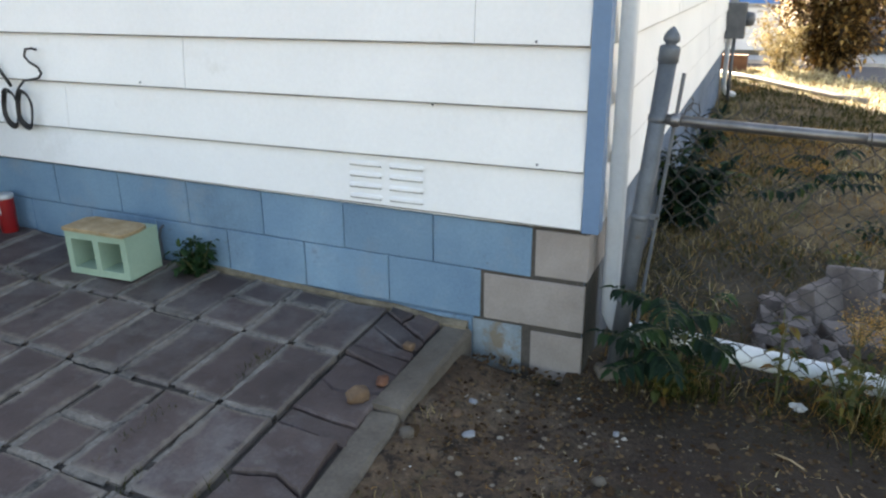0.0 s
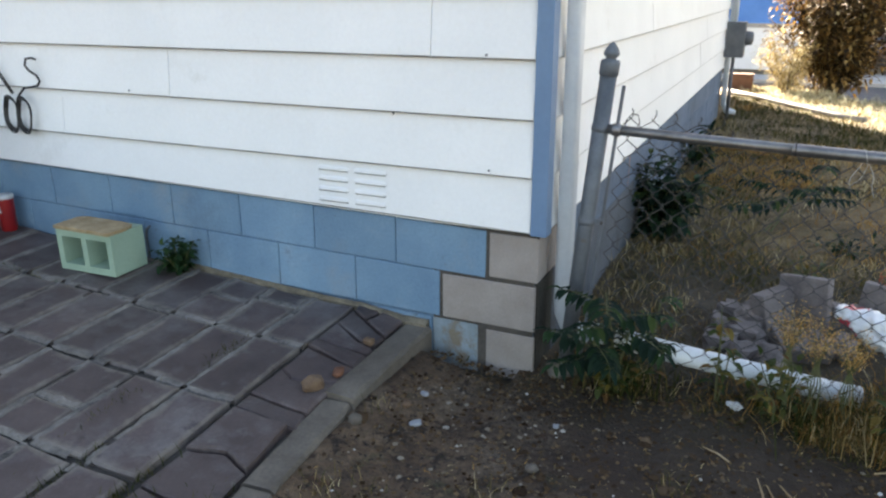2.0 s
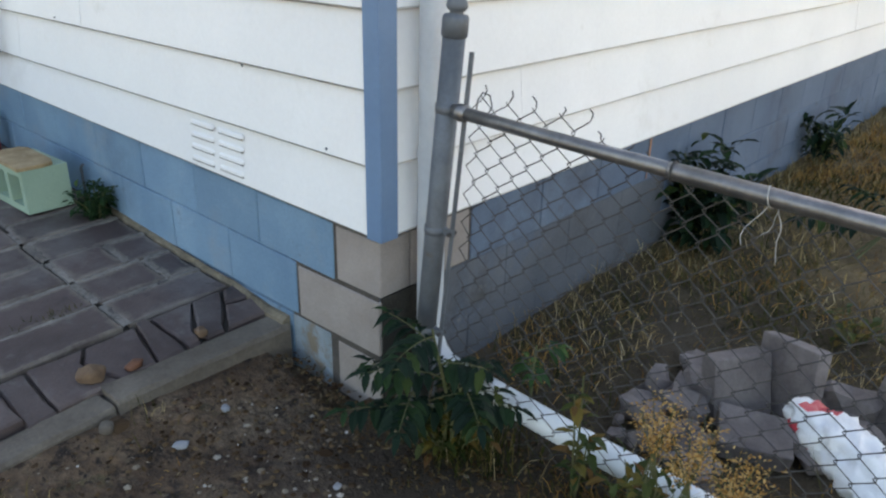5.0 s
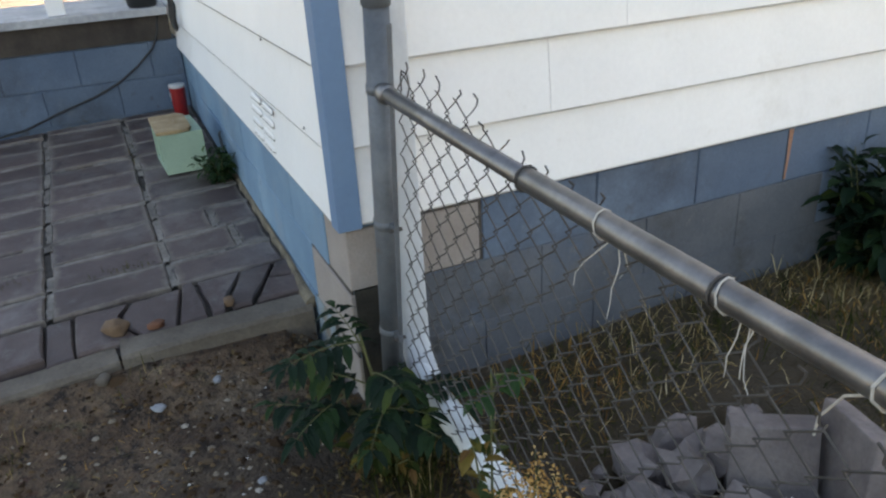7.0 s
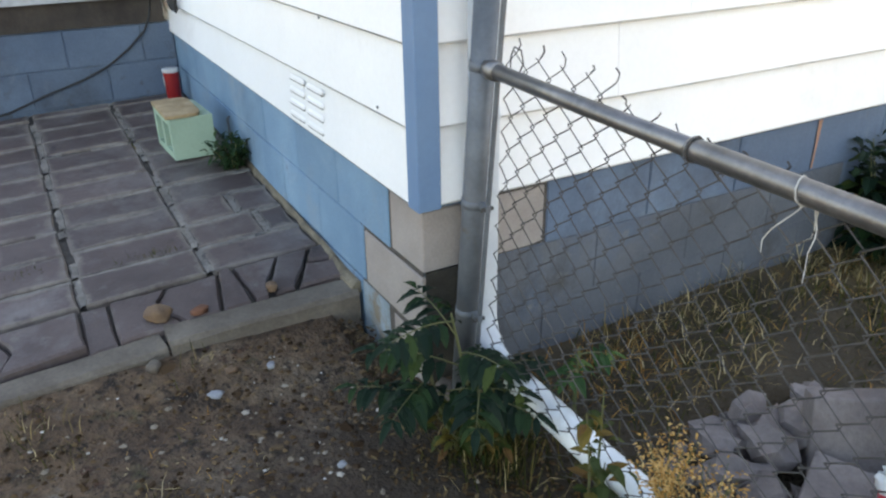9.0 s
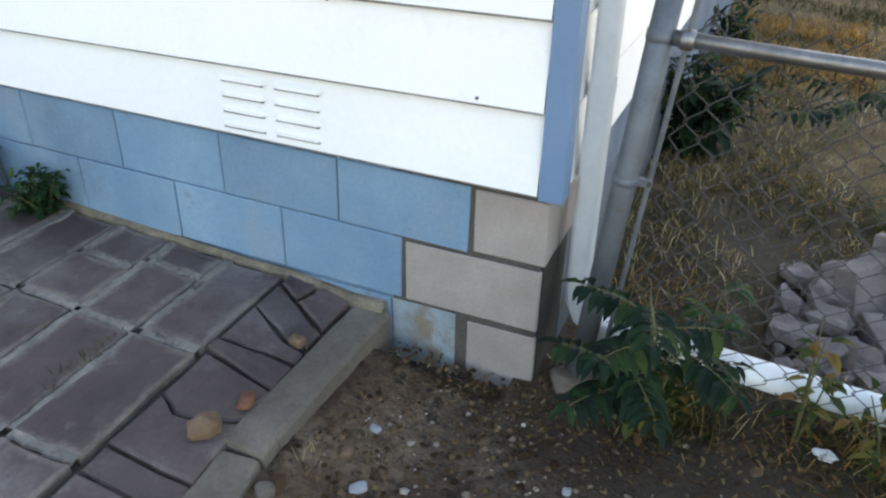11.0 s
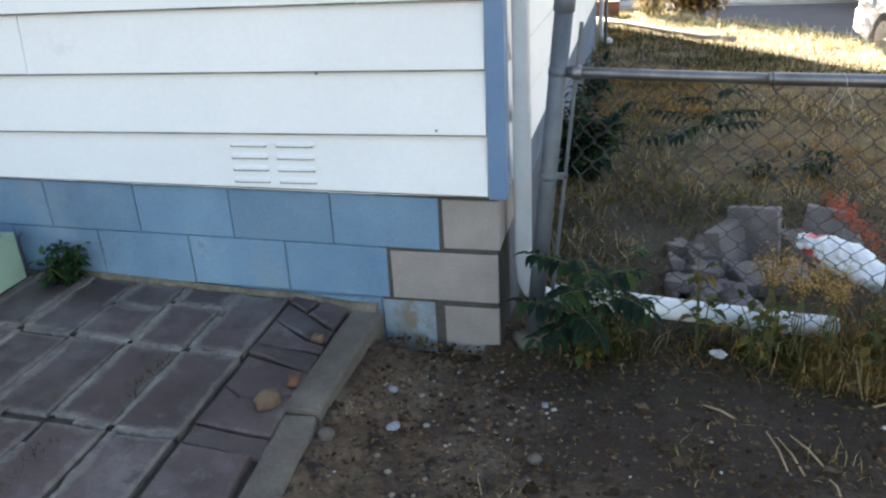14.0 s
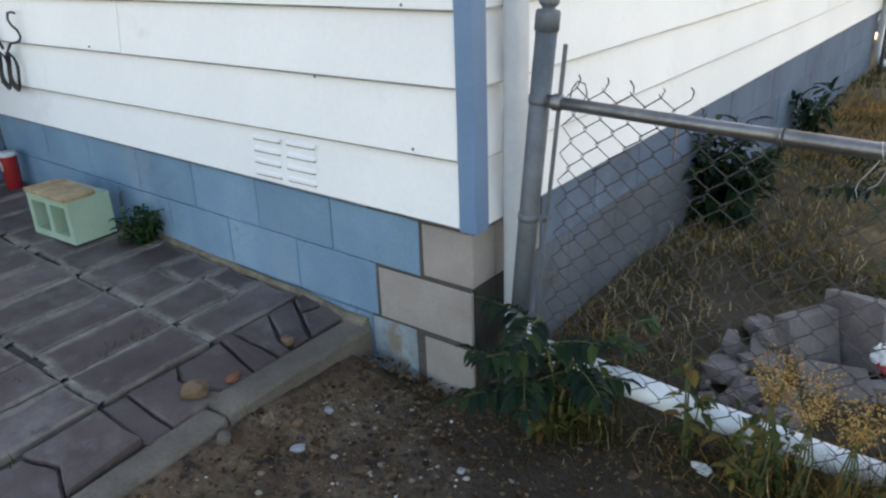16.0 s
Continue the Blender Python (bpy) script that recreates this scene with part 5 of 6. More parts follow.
def sapling(name, label, stems, seed, leaves=LEAF, leaf_len=0.07, pairs=6, length=0.26, per=5, low=0.35):
    """Stems as (base, top), each with a whorl of fronds on its upper part."""
    rng = random.Random(seed)
    t = thing(name, label, "plant", at=(stems[0][0][0], stems[0][0][1], gz(stems[0][0][0], stems[0][0][1])))
    gl, gs = Geo(), Geo()
    for a, b in stems:
        a, b = Vector(a), Vector(b)
        mid = a.lerp(b, 0.5) + Vector((rng.uniform(-0.02, 0.02), rng.uniform(-0.02, 0.02), 0))
        ob = part("stem", Geo().tube([a, mid, b], [0.006, 0.005, 0.003], 6), STEM, t)
        ob.location = -Vector(t.location)
        for k in range(per):
            u = low + (1 - low) * (k + 0.5) / per
            p = a.lerp(mid, u * 2) if u < 0.5 else mid.lerp(b, u * 2 - 1)
            an = k * 2.4 + rng.uniform(-0.4, 0.4) + seed
            frond(gl, gs, p, Vector((math.cos(an), math.sin(an), rng.uniform(0.2, 0.75))), length * rng.uniform(0.75, 1.1), pairs, leaf_len, rng)
    for g, mat, nm in ((gs, STEM, "stalk_growth"), (gl, leaves, "foliage")):
        ob = tagged(part(nm, g, mat, t), kind="stuff")
        ob.location = -Vector(t.location)
    return t


def bushy(name, label, x, y, radius, height, count, seed, leaves, size, z0=None, category="plant", stems=9, bark=STEM, thick=0.004):
    """A weed or shrub: branching stems and many single leaves, uneven in outline."""
    rng = random.Random(seed)
    z0 = gz(x, y) if z0 is None else z0
    t = thing(name, label, category, at=(x, y, z0))
    gl, gs = Geo(), Geo()
    for s in range(stems):
        an = 2 * math.pi * s / stems + rng.uniform(-0.5, 0.5)
        r = radius * rng.uniform(0.35, 1.0)
        h = height * rng.uniform(0.55, 1.05) * (1 - 0.3 * (r / radius) ** 2)
        top = Vector((r * math.cos(an), r * math.sin(an), h))
        base = Vector((0.12 * top.x, 0.12 * top.y, -0.02))
        mid = base.lerp(top, 0.5) + Vector((0, 0, 0.12 * h)) + Vector((rng.uniform(-1, 1), rng.uniform(-1, 1), 0)) * radius * 0.1
        part("stem", Geo().tube([base, mid, top], [thick, thick * 0.75, thick * 0.35], 5), bark, t)
        for k in range(count // stems):
            u = rng.uniform(0.15, 1.0)
            p = base.lerp(mid, u * 2) if u < 0.5 else mid.lerp(top, u * 2 - 1)
            d = Vector((rng.gauss(0, 1), rng.gauss(0, 1), rng.gauss(0.25, 0.6))).normalized()
            p = p + d * rng.uniform(0, radius * 0.3)
            sz = size * rng.uniform(0.6, 1.25)
            leaf(gl, p, d, sz, sz * rng.uniform(0.38, 0.55))
    if z0 - gz(x, y) > 0.2:
        for k in range(5):
            part("stalk", Geo().tube([(0.03 * math.cos(k * 1.3), 0.03 * math.sin(k * 1.3), gz(x, y) - z0 - 0.01), (0.01 * k - 0.02, 0.0, -0.1), (0.0, 0.0, 0.0)], [0.003, 0.0025, 0.002], 5), bark, t)
    tagged(part("foliage", gl, leaves, t), kind="stuff")
    return t


FLUFF = islands("tan_seed_fluff", [(0, (0.28, 0.14, 0.04)), (0.5, (0.50, 0.28, 0.09)), (1, (0.62, 0.42, 0.18))], 0.85, 0.1, 0.3)
MID_LEAF = islands("shaded_green_leaves", [(0, (0.008, 0.028, 0.010)), (0.6, (0.018, 0.050, 0.015)), (1, (0.045, 0.085, 0.025))], 0.6, 0.2, 0.25)
GREEN_LEAF = islands("mid_green_leaves", [(0, (0.012, 0.040, 0.012)), (0.6, (0.028, 0.075, 0.018)), (1, (0.07, 0.12, 0.03))], 0.6, 0.2, 0.25)
sapling("sapling", "dark green feather-leaved sapling growing against the fence post", [((0.30, -0.05, -0.02), (0.27, -0.07, 0.40)), ((0.33, -0.05, -0.02), (0.36, -0.04, 0.27)), ((0.30, -0.06, -0.02), (0.25, -0.12, 0.24))], 2, leaf_len=0.072, pairs=6, length=0.21, per=5, low=0.50)
sapling("sapling", "bright young feather-leaved shoot behind the fence mesh", [((0.40, 0.22, -0.02), (0.42, 0.20, 0.30))], 9, leaves=GREEN_LEAF, leaf_len=0.06, pairs=2, length=0.09, per=3, low=0.6)
bushy("weed", "yellow-green leafy weed at the foot of the post", 0.32, -0.03, 0.14, 0.17, 130, 12, BRIGHT_LEAF, 0.045)
bushy("shrub", "dark green leafy shrub growing against the side foundation", 0.14, 1.92, 0.25, 0.48, 480, 21, LEAF, 0.095, stems=12)
bushy("shrub", "small dark green shrub by the side wall", 0.12, 3.75, 0.20, 0.46, 160, 22, LEAF, 0.09, stems=7)
sapling("sapling", "leaning dark sapling with feathered leaves in the dry grass", [((0.70, 2.25, -0.02), (1.02, 2.75, 0.30)), ((0.74, 2.27, -0.02), (0.86, 2.50, 0.22))], 4, leaf_len=0.085, pairs=6, length=0.36, per=4, low=0.5)
bushy("weed", "low green weed patch in the dry turf", 1.10, 1.95, 0.14, 0.12, 80, 31, LEAF, 0.05)
bushy("weed", "low green weed patch in the dry turf", 1.42, 2.05, 0.16, 0.13, 90, 32, LEAF, 0.05)
bushy("weed", "low green weed patch in the dry turf", 0.95, 1.45, 0.12, 0.10, 60, 34, BRIGHT_LEAF, 0.05)
bushy("weed", "small green weed rooted between patio and wall", -1.68, -0.075, 0.095, 0.155, 420, 33, MID_LEAF, 0.038, z0=pz(-1.66, -0.07), stems=14)
bushy("weed", "yellowing leafy weed beside the drain pipe", 0.66, 0.06, 0.06, 0.36, 44, 41, BRIGHT_LEAF, 0.05, stems=3)
bushy("weed", "yellowing leafy weed beside the drain pipe", 0.86, 0.02, 0.12, 0.28, 90, 42, BRIGHT_LEAF, 0.045, stems=6)
bushy("weed", "yellowing leafy weed beside the drain pipe", 1.22, 0.00, 0.14, 0.25, 90, 43, BRIGHT_LEAF, 0.05, stems=6)
bushy("weed", "yellowing leafy weed beside the drain pipe", 1.42, -0.06, 0.15, 0.26, 110, 45, BRIGHT_LEAF, 0.048, stems=7)
for fx, fy, fr, fh, fz, fs in ((0.87, 0.035, 0.085, 0.15, 0.28, 51), (0.96, 0.030, 0.095, 0.16, 0.25, 52), (1.06, 0.045, 0.08, 0.14, 0.23, 53)):
    bushy("dried_flower", "fluffy tan seed head of a tall dried weed", fx, fy, fr, fh, 620, fs, FLUFF, 0.0095, z0=fz, stems=20, thick=0.0012)

# ---------------- grass ----------------


def blades(name, label, material, spots, rng):
    """spots: (x, y, height, width, lean). One mesh of single bent blades."""
    v, f = [], []
    for x, y, h, w, lean in spots:
        an = rng.uniform(0, 2 * math.pi)
        c, s = math.cos(an), math.sin(an)
        out = h * math.sin(lean)
        up = h * math.cos(lean)
        z = gz(x, y) - 0.006
        px, py = -s * w / 2, c * w / 2
        turn = rng.uniform(-0.5, 0.5)
        c2, s2 = math.cos(an + turn), math.sin(an + turn)
        n = len(v)
        mx, my, mz = x + c * out * 0.45, y + s * out * 0.45, z + up * 0.7
        v += [(x - px, y - py, z), (x + px, y + py, z), (mx + px * 0.8, my + py * 0.8, mz), (mx - px * 0.8, my - py * 0.8, mz), (mx + c2 * out * 0.55, my + s2 * out * 0.55, z + up)]
        f += [(n, n + 1, n + 2, n + 3), (n + 3, n + 2, n + 4)]
    g = Geo()
    g.v, g.f = v, f
    me = bpy.data.meshes.new(name)
    me.from_pydata(v, [], f)
    tagged(put(name, me, material), label, "grass", kind="stuff")


def patch(x, y, k, off=0.0):
    return noise.noise(Vector((x * k, y * k, off)))


def grasses():
    rng = random.Random(17)
    dry, green, rust, pale = [], [], [], []
    for lo, hi, x1, per, size in ((0.10, 1.3, 2.6, 3000, 1.0), (1.3, 3.0, 3.0, 1900, 1.25), (3.0, 5.5, 3.9, 2000, 1.15), (5.5, 9.6, 4.6, 1300, 1.3)):
        n = int((hi - lo) * x1 * per)
        for _ in range(n):
            x, y = rng.uniform(0.02, x1), rng.uniform(lo, hi)
            if 0.45 < x < 1.3 and 0.45 < y < 1.05 and rng.random() < 0.75:
                continue
            q = patch(x, y, 1.6)
            if q < 0.0 and rng.random() < 0.75 or (y < 0.45 and rng.random() < 0.5):
                continue
            h, w, lean = size * rng.uniform(0.025, 0.080), size * rng.uniform(0.002, 0.0048) * (1.5 if y > 3 else 1.0), rng.uniform(0.75, 1.42)
            if rng.random() < 0.10 + 0.3 * max(0, patch(x, y, 2.7, 41.0)):
                h, lean = h * 1.4, rng.uniform(0.4, 1.0)
            gr = patch(x, y, 0.9, 5.0) - 0.16 + (0.85 if 5.2 < y + 0.6 * (x - 1) < 8.0 else 0.0) - 0.5 * max(0.0, 1 - math.hypot((x - 1.7) / 0.7, (y - 2.95) / 0.5)) + 0.1 * patch(x, y, 4, 8) + (0.22 if y < 2.5 and x < 1.6 else 0.0) + 0.3 * patch(x, y, 2.4, 15.0)
            ru = patch(x, y, 1.1, 11.0) + (1.0 if 0.12 < x < 1.0 + 0.2 * patch(x, y, 2) and 3.2 < y < 5.2 else 0)
            # beyond the house's shadow line most blades take the sunlit colour
            if y + 1.46 * x > 8.7 + rng.uniform(-0.5, 0.3):
                (pale if rng.random() < 0.75 else dry).append((x, y, h * 1.2, w * 1.2, lean))
                continue
            (green if gr > 0.16 + rng.uniform(-0.1, 0.1) else rust if ru > 0.2 + rng.uniform(-0.1, 0.1) else dry).append((x, y, h, w, lean))
    # matted dark growth behind the fence
    for _ in range(4200):
        x, y = rng.uniform(0.06, 1.9), rng.uniform(0.2, 1.9)
        c = patch(x, y, 3.3, 121.0)
        if 0.55 < x < 1.3 and 0.4 < y < 0.95 or c < rng.uniform(-0.5, 0.1):
            continue
        (green if rng.random() < 0.5 + c else rust if rng.random() < 0.6 else dry).append((x, y, rng.uniform(0.03, 0.10), rng.uniform(0.002, 0.0045), rng.uniform(0.6, 1.4)))
    # taller growth along the wall foot and the fence
    for _ in range(1500):
        y = rng.uniform(0.5, 6.4)
        dry.append((abs(rng.gauss(0.02, 0.16)) + 0.012, y, rng.uniform(0.04, 0.13), rng.uniform(0.002, 0.004), rng.uniform(0.4, 1.2)))
    for _ in range(4200):
        x = 0.55 + 2.0 * rng.random() ** 0.8
        y = rng.gauss(0.05, 0.10)
        k = min(1.0, (x - 0.35) / 0.7)
        (green if rng.random() < 0.6 else rust if rng.random() < 0.7 else dry).append((x, y, 0.85 * k * (0.75 + 0.6 * max(0, patch(x, y, 5, 51.0) + 0.5)) * rng.uniform(0.05, 0.27), rng.uniform(0.0016, 0.0040), rng.uniform(0.45, 1.45)))
    for _ in range(500):
        x, y = rng.gauss(0.34, 0.09), rng.gauss(0.0, 0.06)
        (green if rng.random() < 0.8 else dry).append((x, y, rng.uniform(0.05, 0.15), rng.uniform(0.0018, 0.0035), rng.uniform(0.1, 0.9)))
    for _ in range(4300):
        x, y = 0.92 + 1.0 * rng.random(), rng.gauss(0.0, 0.065)
        c = patch(x, y, 7, 61.0)
        (green if c > 0.08 + rng.uniform(-0.3, 0.3) else dry if rng.random() < 0.6 else rust).append((x, y, min(1, (x - 0.82) / 0.35) * (0.8 + 0.8 * max(0, c + 0.3)) * rng.uniform(0.06, 0.22) * (1.0 + 0.55 * min(1, max(0, x - 1.12) / 0.2)), rng.uniform(0.0014, 0.0034), rng.uniform(0.4, 1.4)))
    for _ in range(16000):
        x, y = rng.uniform(0.02, 4.6), rng.uniform(4.4, 9.8)
        k = y + 1.46 * x + 0.35 * patch(x, y, 2.5, 71.0)
        # more blades in the painted sunlit colour past the shadow line
        if k > 8.6:
            pale.append((x, y, rng.uniform(0.03, 0.075), rng.uniform(0.004, 0.008), rng.uniform(0.7, 1.4)))
        elif y + 0.6 * (x - 1) > 5.2 and patch(x, y, 1.7, 81.0) > -0.25:
            green.append((x, y, rng.uniform(0.03, 0.10), rng.uniform(0.004, 0.008), rng.uniform(0.4, 1.3)))
    for _ in range(4200):
        x, y = rng.uniform(0.1, 1.0), rng.uniform(3.2, 5.2)
        rust.append((x, y, rng.uniform(0.03, 0.09), rng.uniform(0.003, 0.006), rng.uniform(0.8, 1.4)))
    for _ in range(9000):
        x, y = rng.uniform(0.1, 2.0), rng.uniform(1.5, 5.3)
        if patch(x, y, 1.5, 101.0) + 0.25 * patch(x, y, 5, 102.0) > 0.02 + rng.uniform(-0.1, 0.1):
            (rust if rng.random() < 0.65 else dry).append((x, y, rng.uniform(0.03, 0.08), rng.uniform(0.003, 0.006), rng.uniform(0.8, 1.42)))
    # straw and small tufts on the bare earth
    for _ in range(12000):
        x, y = rng.uniform(-0.38, 2.4), -2.2 * rng.random() ** 1.1
        q = patch(x, y, 2.3, 21.0) + 0.35 * min(1, max(-0.6, (x - 0.9))) - 0.05
        if q < rng.uniform(-0.25, 0.35):
            continue
        (green if patch(x, y, 3.1, 31.0) > 0.2 else dry if rng.random() < 0.6 else rust).append((x, y, rng.uniform(0.012, 0.045), rng.uniform(0.0018, 0.0042), rng.uniform(1.0, 1.52)))
    for cx, cy, n in ((-0.30, -1.02, 70), (-0.36, -0.55, 30), (-0.20, -0.95, 40), (1.0, -0.5, 60), (0.12, -0.78, 60), (0.62, -0.55, 50), (1.35, -0.30, 110), (1.6, -0.15, 130)):
        for _ in range(n):
            (green if rng.random() < 0.6 else dry).append((rng.gauss(cx, 0.04), rng.gauss(cy, 0.04), rng.uniform(0.02, 0.07), rng.uniform(0.0018, 0.003), rng.uniform(0.3, 1.2)))
    flecks = []
    for _ in range(6500):
        x, y = rng.uniform(-0.38, 1.9), -0.04 - 1.95 * rng.random()
        if patch(x, y, 2.6, 111.0) + 0.4 * patch(x, y, 8, 112.0) > rng.uniform(-0.15, 0.35):
            flecks.append((x, y, rng.uniform(0.006, 0.030), rng.uniform(0.0018, 0.0046), rng.uniform(1.2, 1.52)))
    blades("chaff", "short pale flecks of straw trodden into the earth", CHAFF, flecks, rng)
    blades("dry_grass", "matted straw-coloured dry grass across the yard", STRAW, dry, rng)
    blades("green_grass", "patchy green grass among the dry turf", GREEN_STRAW, green, rng)
    blades("sunlit_grass", "cream grass on the verge, paled for the sunlight on it", SUNLIT_STRAW, pale, rng)
    blades("rusty_grass", "rust-brown dead grass in drifts", RUSTY_STRAW, rust, rng)
    # moss and weeds in the paver joints
    spots = []
    for cx, cy, sx, sy, n in ((-1.02, -0.55, 0.012, 0.07, 90), (-0.60, -1.37, 0.06, 0.05, 330), (-1.10, -1.05, 0.012, 0.10, 90), (-0.76, -1.35, 0.015, 0.12, 120), (-0.96, -1.45, 0.012, 0.14, 120), (-0.52, -1.28, 0.03, 0.06, 90), (-2.3, -0.42, 0.1, 0.012, 40)):
        for _ in range(n):
            spots.append((rng.gauss(cx, sx), rng.gauss(cy, sy)))
    v, f = [], []
    for x, y in spots:
        z, an, h = pz(x, y) - 0.012, rng.uniform(0, 6.28), rng.uniform(0.012, 0.04)
        c, s, w = math.cos(an), math.sin(an), 0.002
        n = len(v)
        v += [(x - s * w, y + c * w, z), (x + s * w, y - c * w, z), (x + c * h * 0.7, y + s * h * 0.7, z + h)]
        f.append((n, n + 1, n + 2))
    me = bpy.data.meshes.new("joint_moss")
    me.from_pydata(v, [], f)
    tagged(put("joint_moss", me, GREEN_STRAW), "tufts of moss and grass in the paver joints", "grass", kind="stuff")


grasses()

# ---------------- litter on the earth ----------------


def debris():
    rng = random.Random(23)
    chips, crumbs, leaves = Geo(), Geo(), Geo()

    def lump(g, x, y, r, flat):
        z = gz(x, y) + r * flat * 0.4
        n = len(g.v)
        a = rng.uniform(0, 6.28)
        for k in range(5):
            q = a + k * 1.257
            rr = r * rng.uniform(0.7, 1.15)
            g.v.append((x + rr * math.cos(q), y + rr * math.sin(q), z))
        g.v += [(x + r * rng.uniform(-0.25, 0.25), y + r * rng.uniform(-0.25, 0.25), z + r * flat), (x, y, z - r * flat)]
        for k in range(5):
            g.f += [(n + k, n + (k + 1) % 5, n + 5), (n + (k + 1) % 5, n + k, n + 6)]

    clods = Geo()
    for _ in range(520):
        x, y = rng.uniform(-0.39, 1.6), -1.9 * rng.random() ** 1.2
        if y < -0.02 and patch(x, y, 4, 91.0) > -0.1:
            r = 0.006 + 0.016 * rng.random() ** 2
            clods.rock((x, y, gz(x, y) + r * 0.05), (r, r * rng.uniform(0.6, 1.0), r * 0.5), rng.uniform(0, 50), rng.uniform(0, 6), 0.9, 1)
    whole("earth_clods", clods, CLOD, "clods of dry brown earth", "soil", kind="stuff")
    for _ in range(900):
        x, y = rng.uniform(-0.40, 1.8), -1.9 * rng.random()
        if rng.random() < 0.5:
            x, y = rng.gauss(0.0, 0.30), rng.gauss(-0.40, 0.30)
        if x > -0.39 and y < -0.01:
            lump(chips, x, y, rng.choice((0.002, 0.003, 0.003, 0.004, 0.005, 0.006, 0.008, 0.011)) * rng.uniform(0.8, 1.2), 0.6)
    for _ in range(8200):
        x, y = rng.uniform(-0.41, 2.3), 0.15 - 2.4 * rng.random() ** 1.2
        if patch(x, y, 3, 2) > rng.uniform(-0.5, 0.4) and not (x < 0.0 and y > -0.015):
            lump(crumbs, x, y, rng.uniform(0.003, 0.011), 0.7)
    for _ in range(1700):
        x, y = rng.uniform(-0.40, 2.2), 0.2 - 2.0 * rng.random() ** 1.5
        if rng.random() < 0.5:
            x, y = rng.gauss(0.25, 0.35), rng.gauss(-0.07, 0.10)
        if x < 0.0 and y > -0.02 or x < -0.40:
            continue
        s = rng.uniform(0.009, 0.024)
        p = Vector((x, y, gz(x, y) + 0.004 + rng.uniform(0, 0.006)))
        leaf(leaves, p, Vector((rng.gauss(0, 1), rng.gauss(0, 1), rng.uniform(-0.1, 0.35))), s, s * 0.4, droop=rng.uniform(-0.4, 0.4))
    whole("gravel", chips, PEBBLE, "scattered pale gravel chips on the earth", "gravel", kind="stuff")
    whole("soil_crumbs", crumbs, CRUMB, "loose dark crumbs of soil", "soil", kind="stuff")
    whole("leaf_litter", leaves, LITTER, "dry brown leaf litter over the earth", "leaves", kind="stuff")
    for x, y, a, b, c, seed, mat, lab in ((-0.238, -0.548, 0.022, 0.016, 0.007, 4, CHIP, "flat bluish-white chip of stone on bare earth"), (-0.305, -0.480, 0.018, 0.014, 0.010, 5, ROCK, "small cream stone on bare earth"), (-0.29, -0.37, 0.014, 0.011, 0.008, 6, CHIP, "small white stone on bare earth"), (0.19, -0.60, 0.020, 0.016, 0.012, 7, KERB, "grey pebble on bare earth"), (0.19, -0.345, 0.012, 0.010, 0.006, 8, CHIP, "small white stone on bare earth"), (-0.392, -0.68, 0.022, 0.02, 0.016, 9, KERB, "dirty lump of concrete below the kerb")):
        whole("stone", Geo().rock((x, y, gz(x, y) + c * 0.6), (a, b, c), seed, seed, 0.3, 2), mat, lab, "stone", "stones on the earth", smooth=True)
    whole("post_footing", Geo().rock((0.10, 0.045, gz(0.1, 0.045) + 0.008), (0.062, 0.052, 0.030), 21, 0.5, 0.45, 3), KERB, "rough lump of concrete round the foot of the post", "footing", smooth=True)
    p = (0.73, 0.01, gz(0.73, 0.01) + 0.020)
    g = Geo().rock(p, (0.020, 0.013, 0.012), 14, 0.4, 1.1, 3)
    whole("paper_scrap", g, PALE, "crumpled white scrap of paper in the weeds", "paper")
    for k, (x, y, an, ln) in enumerate(((0.84, -0.45, 1.75, 0.17), (0.875, -0.46, 1.85, 0.16), (0.92, -0.43, 2.05, 0.14), (0.96, -0.58, 1.8, 0.06), (1.30, -0.12, 0.45, 0.34), (0.70, -0.30, 2.6, 0.10))):
        d = Vector((math.cos(an), math.sin(an), 0)) * ln / 2
        z = gz(x, y) + 0.006
        whole("twig", Geo().tube([Vector((x, y, z)) - d, Vector((x + 0.004, y, z + 0.006)), Vector((x, y, z + 0.002)) + d], [0.0032, 0.003, 0.0018], 5), BOARD, "dry tan stick lying on the earth", "twig", "twigs on the ground")


debris()

# ---------------- the street side ----------------


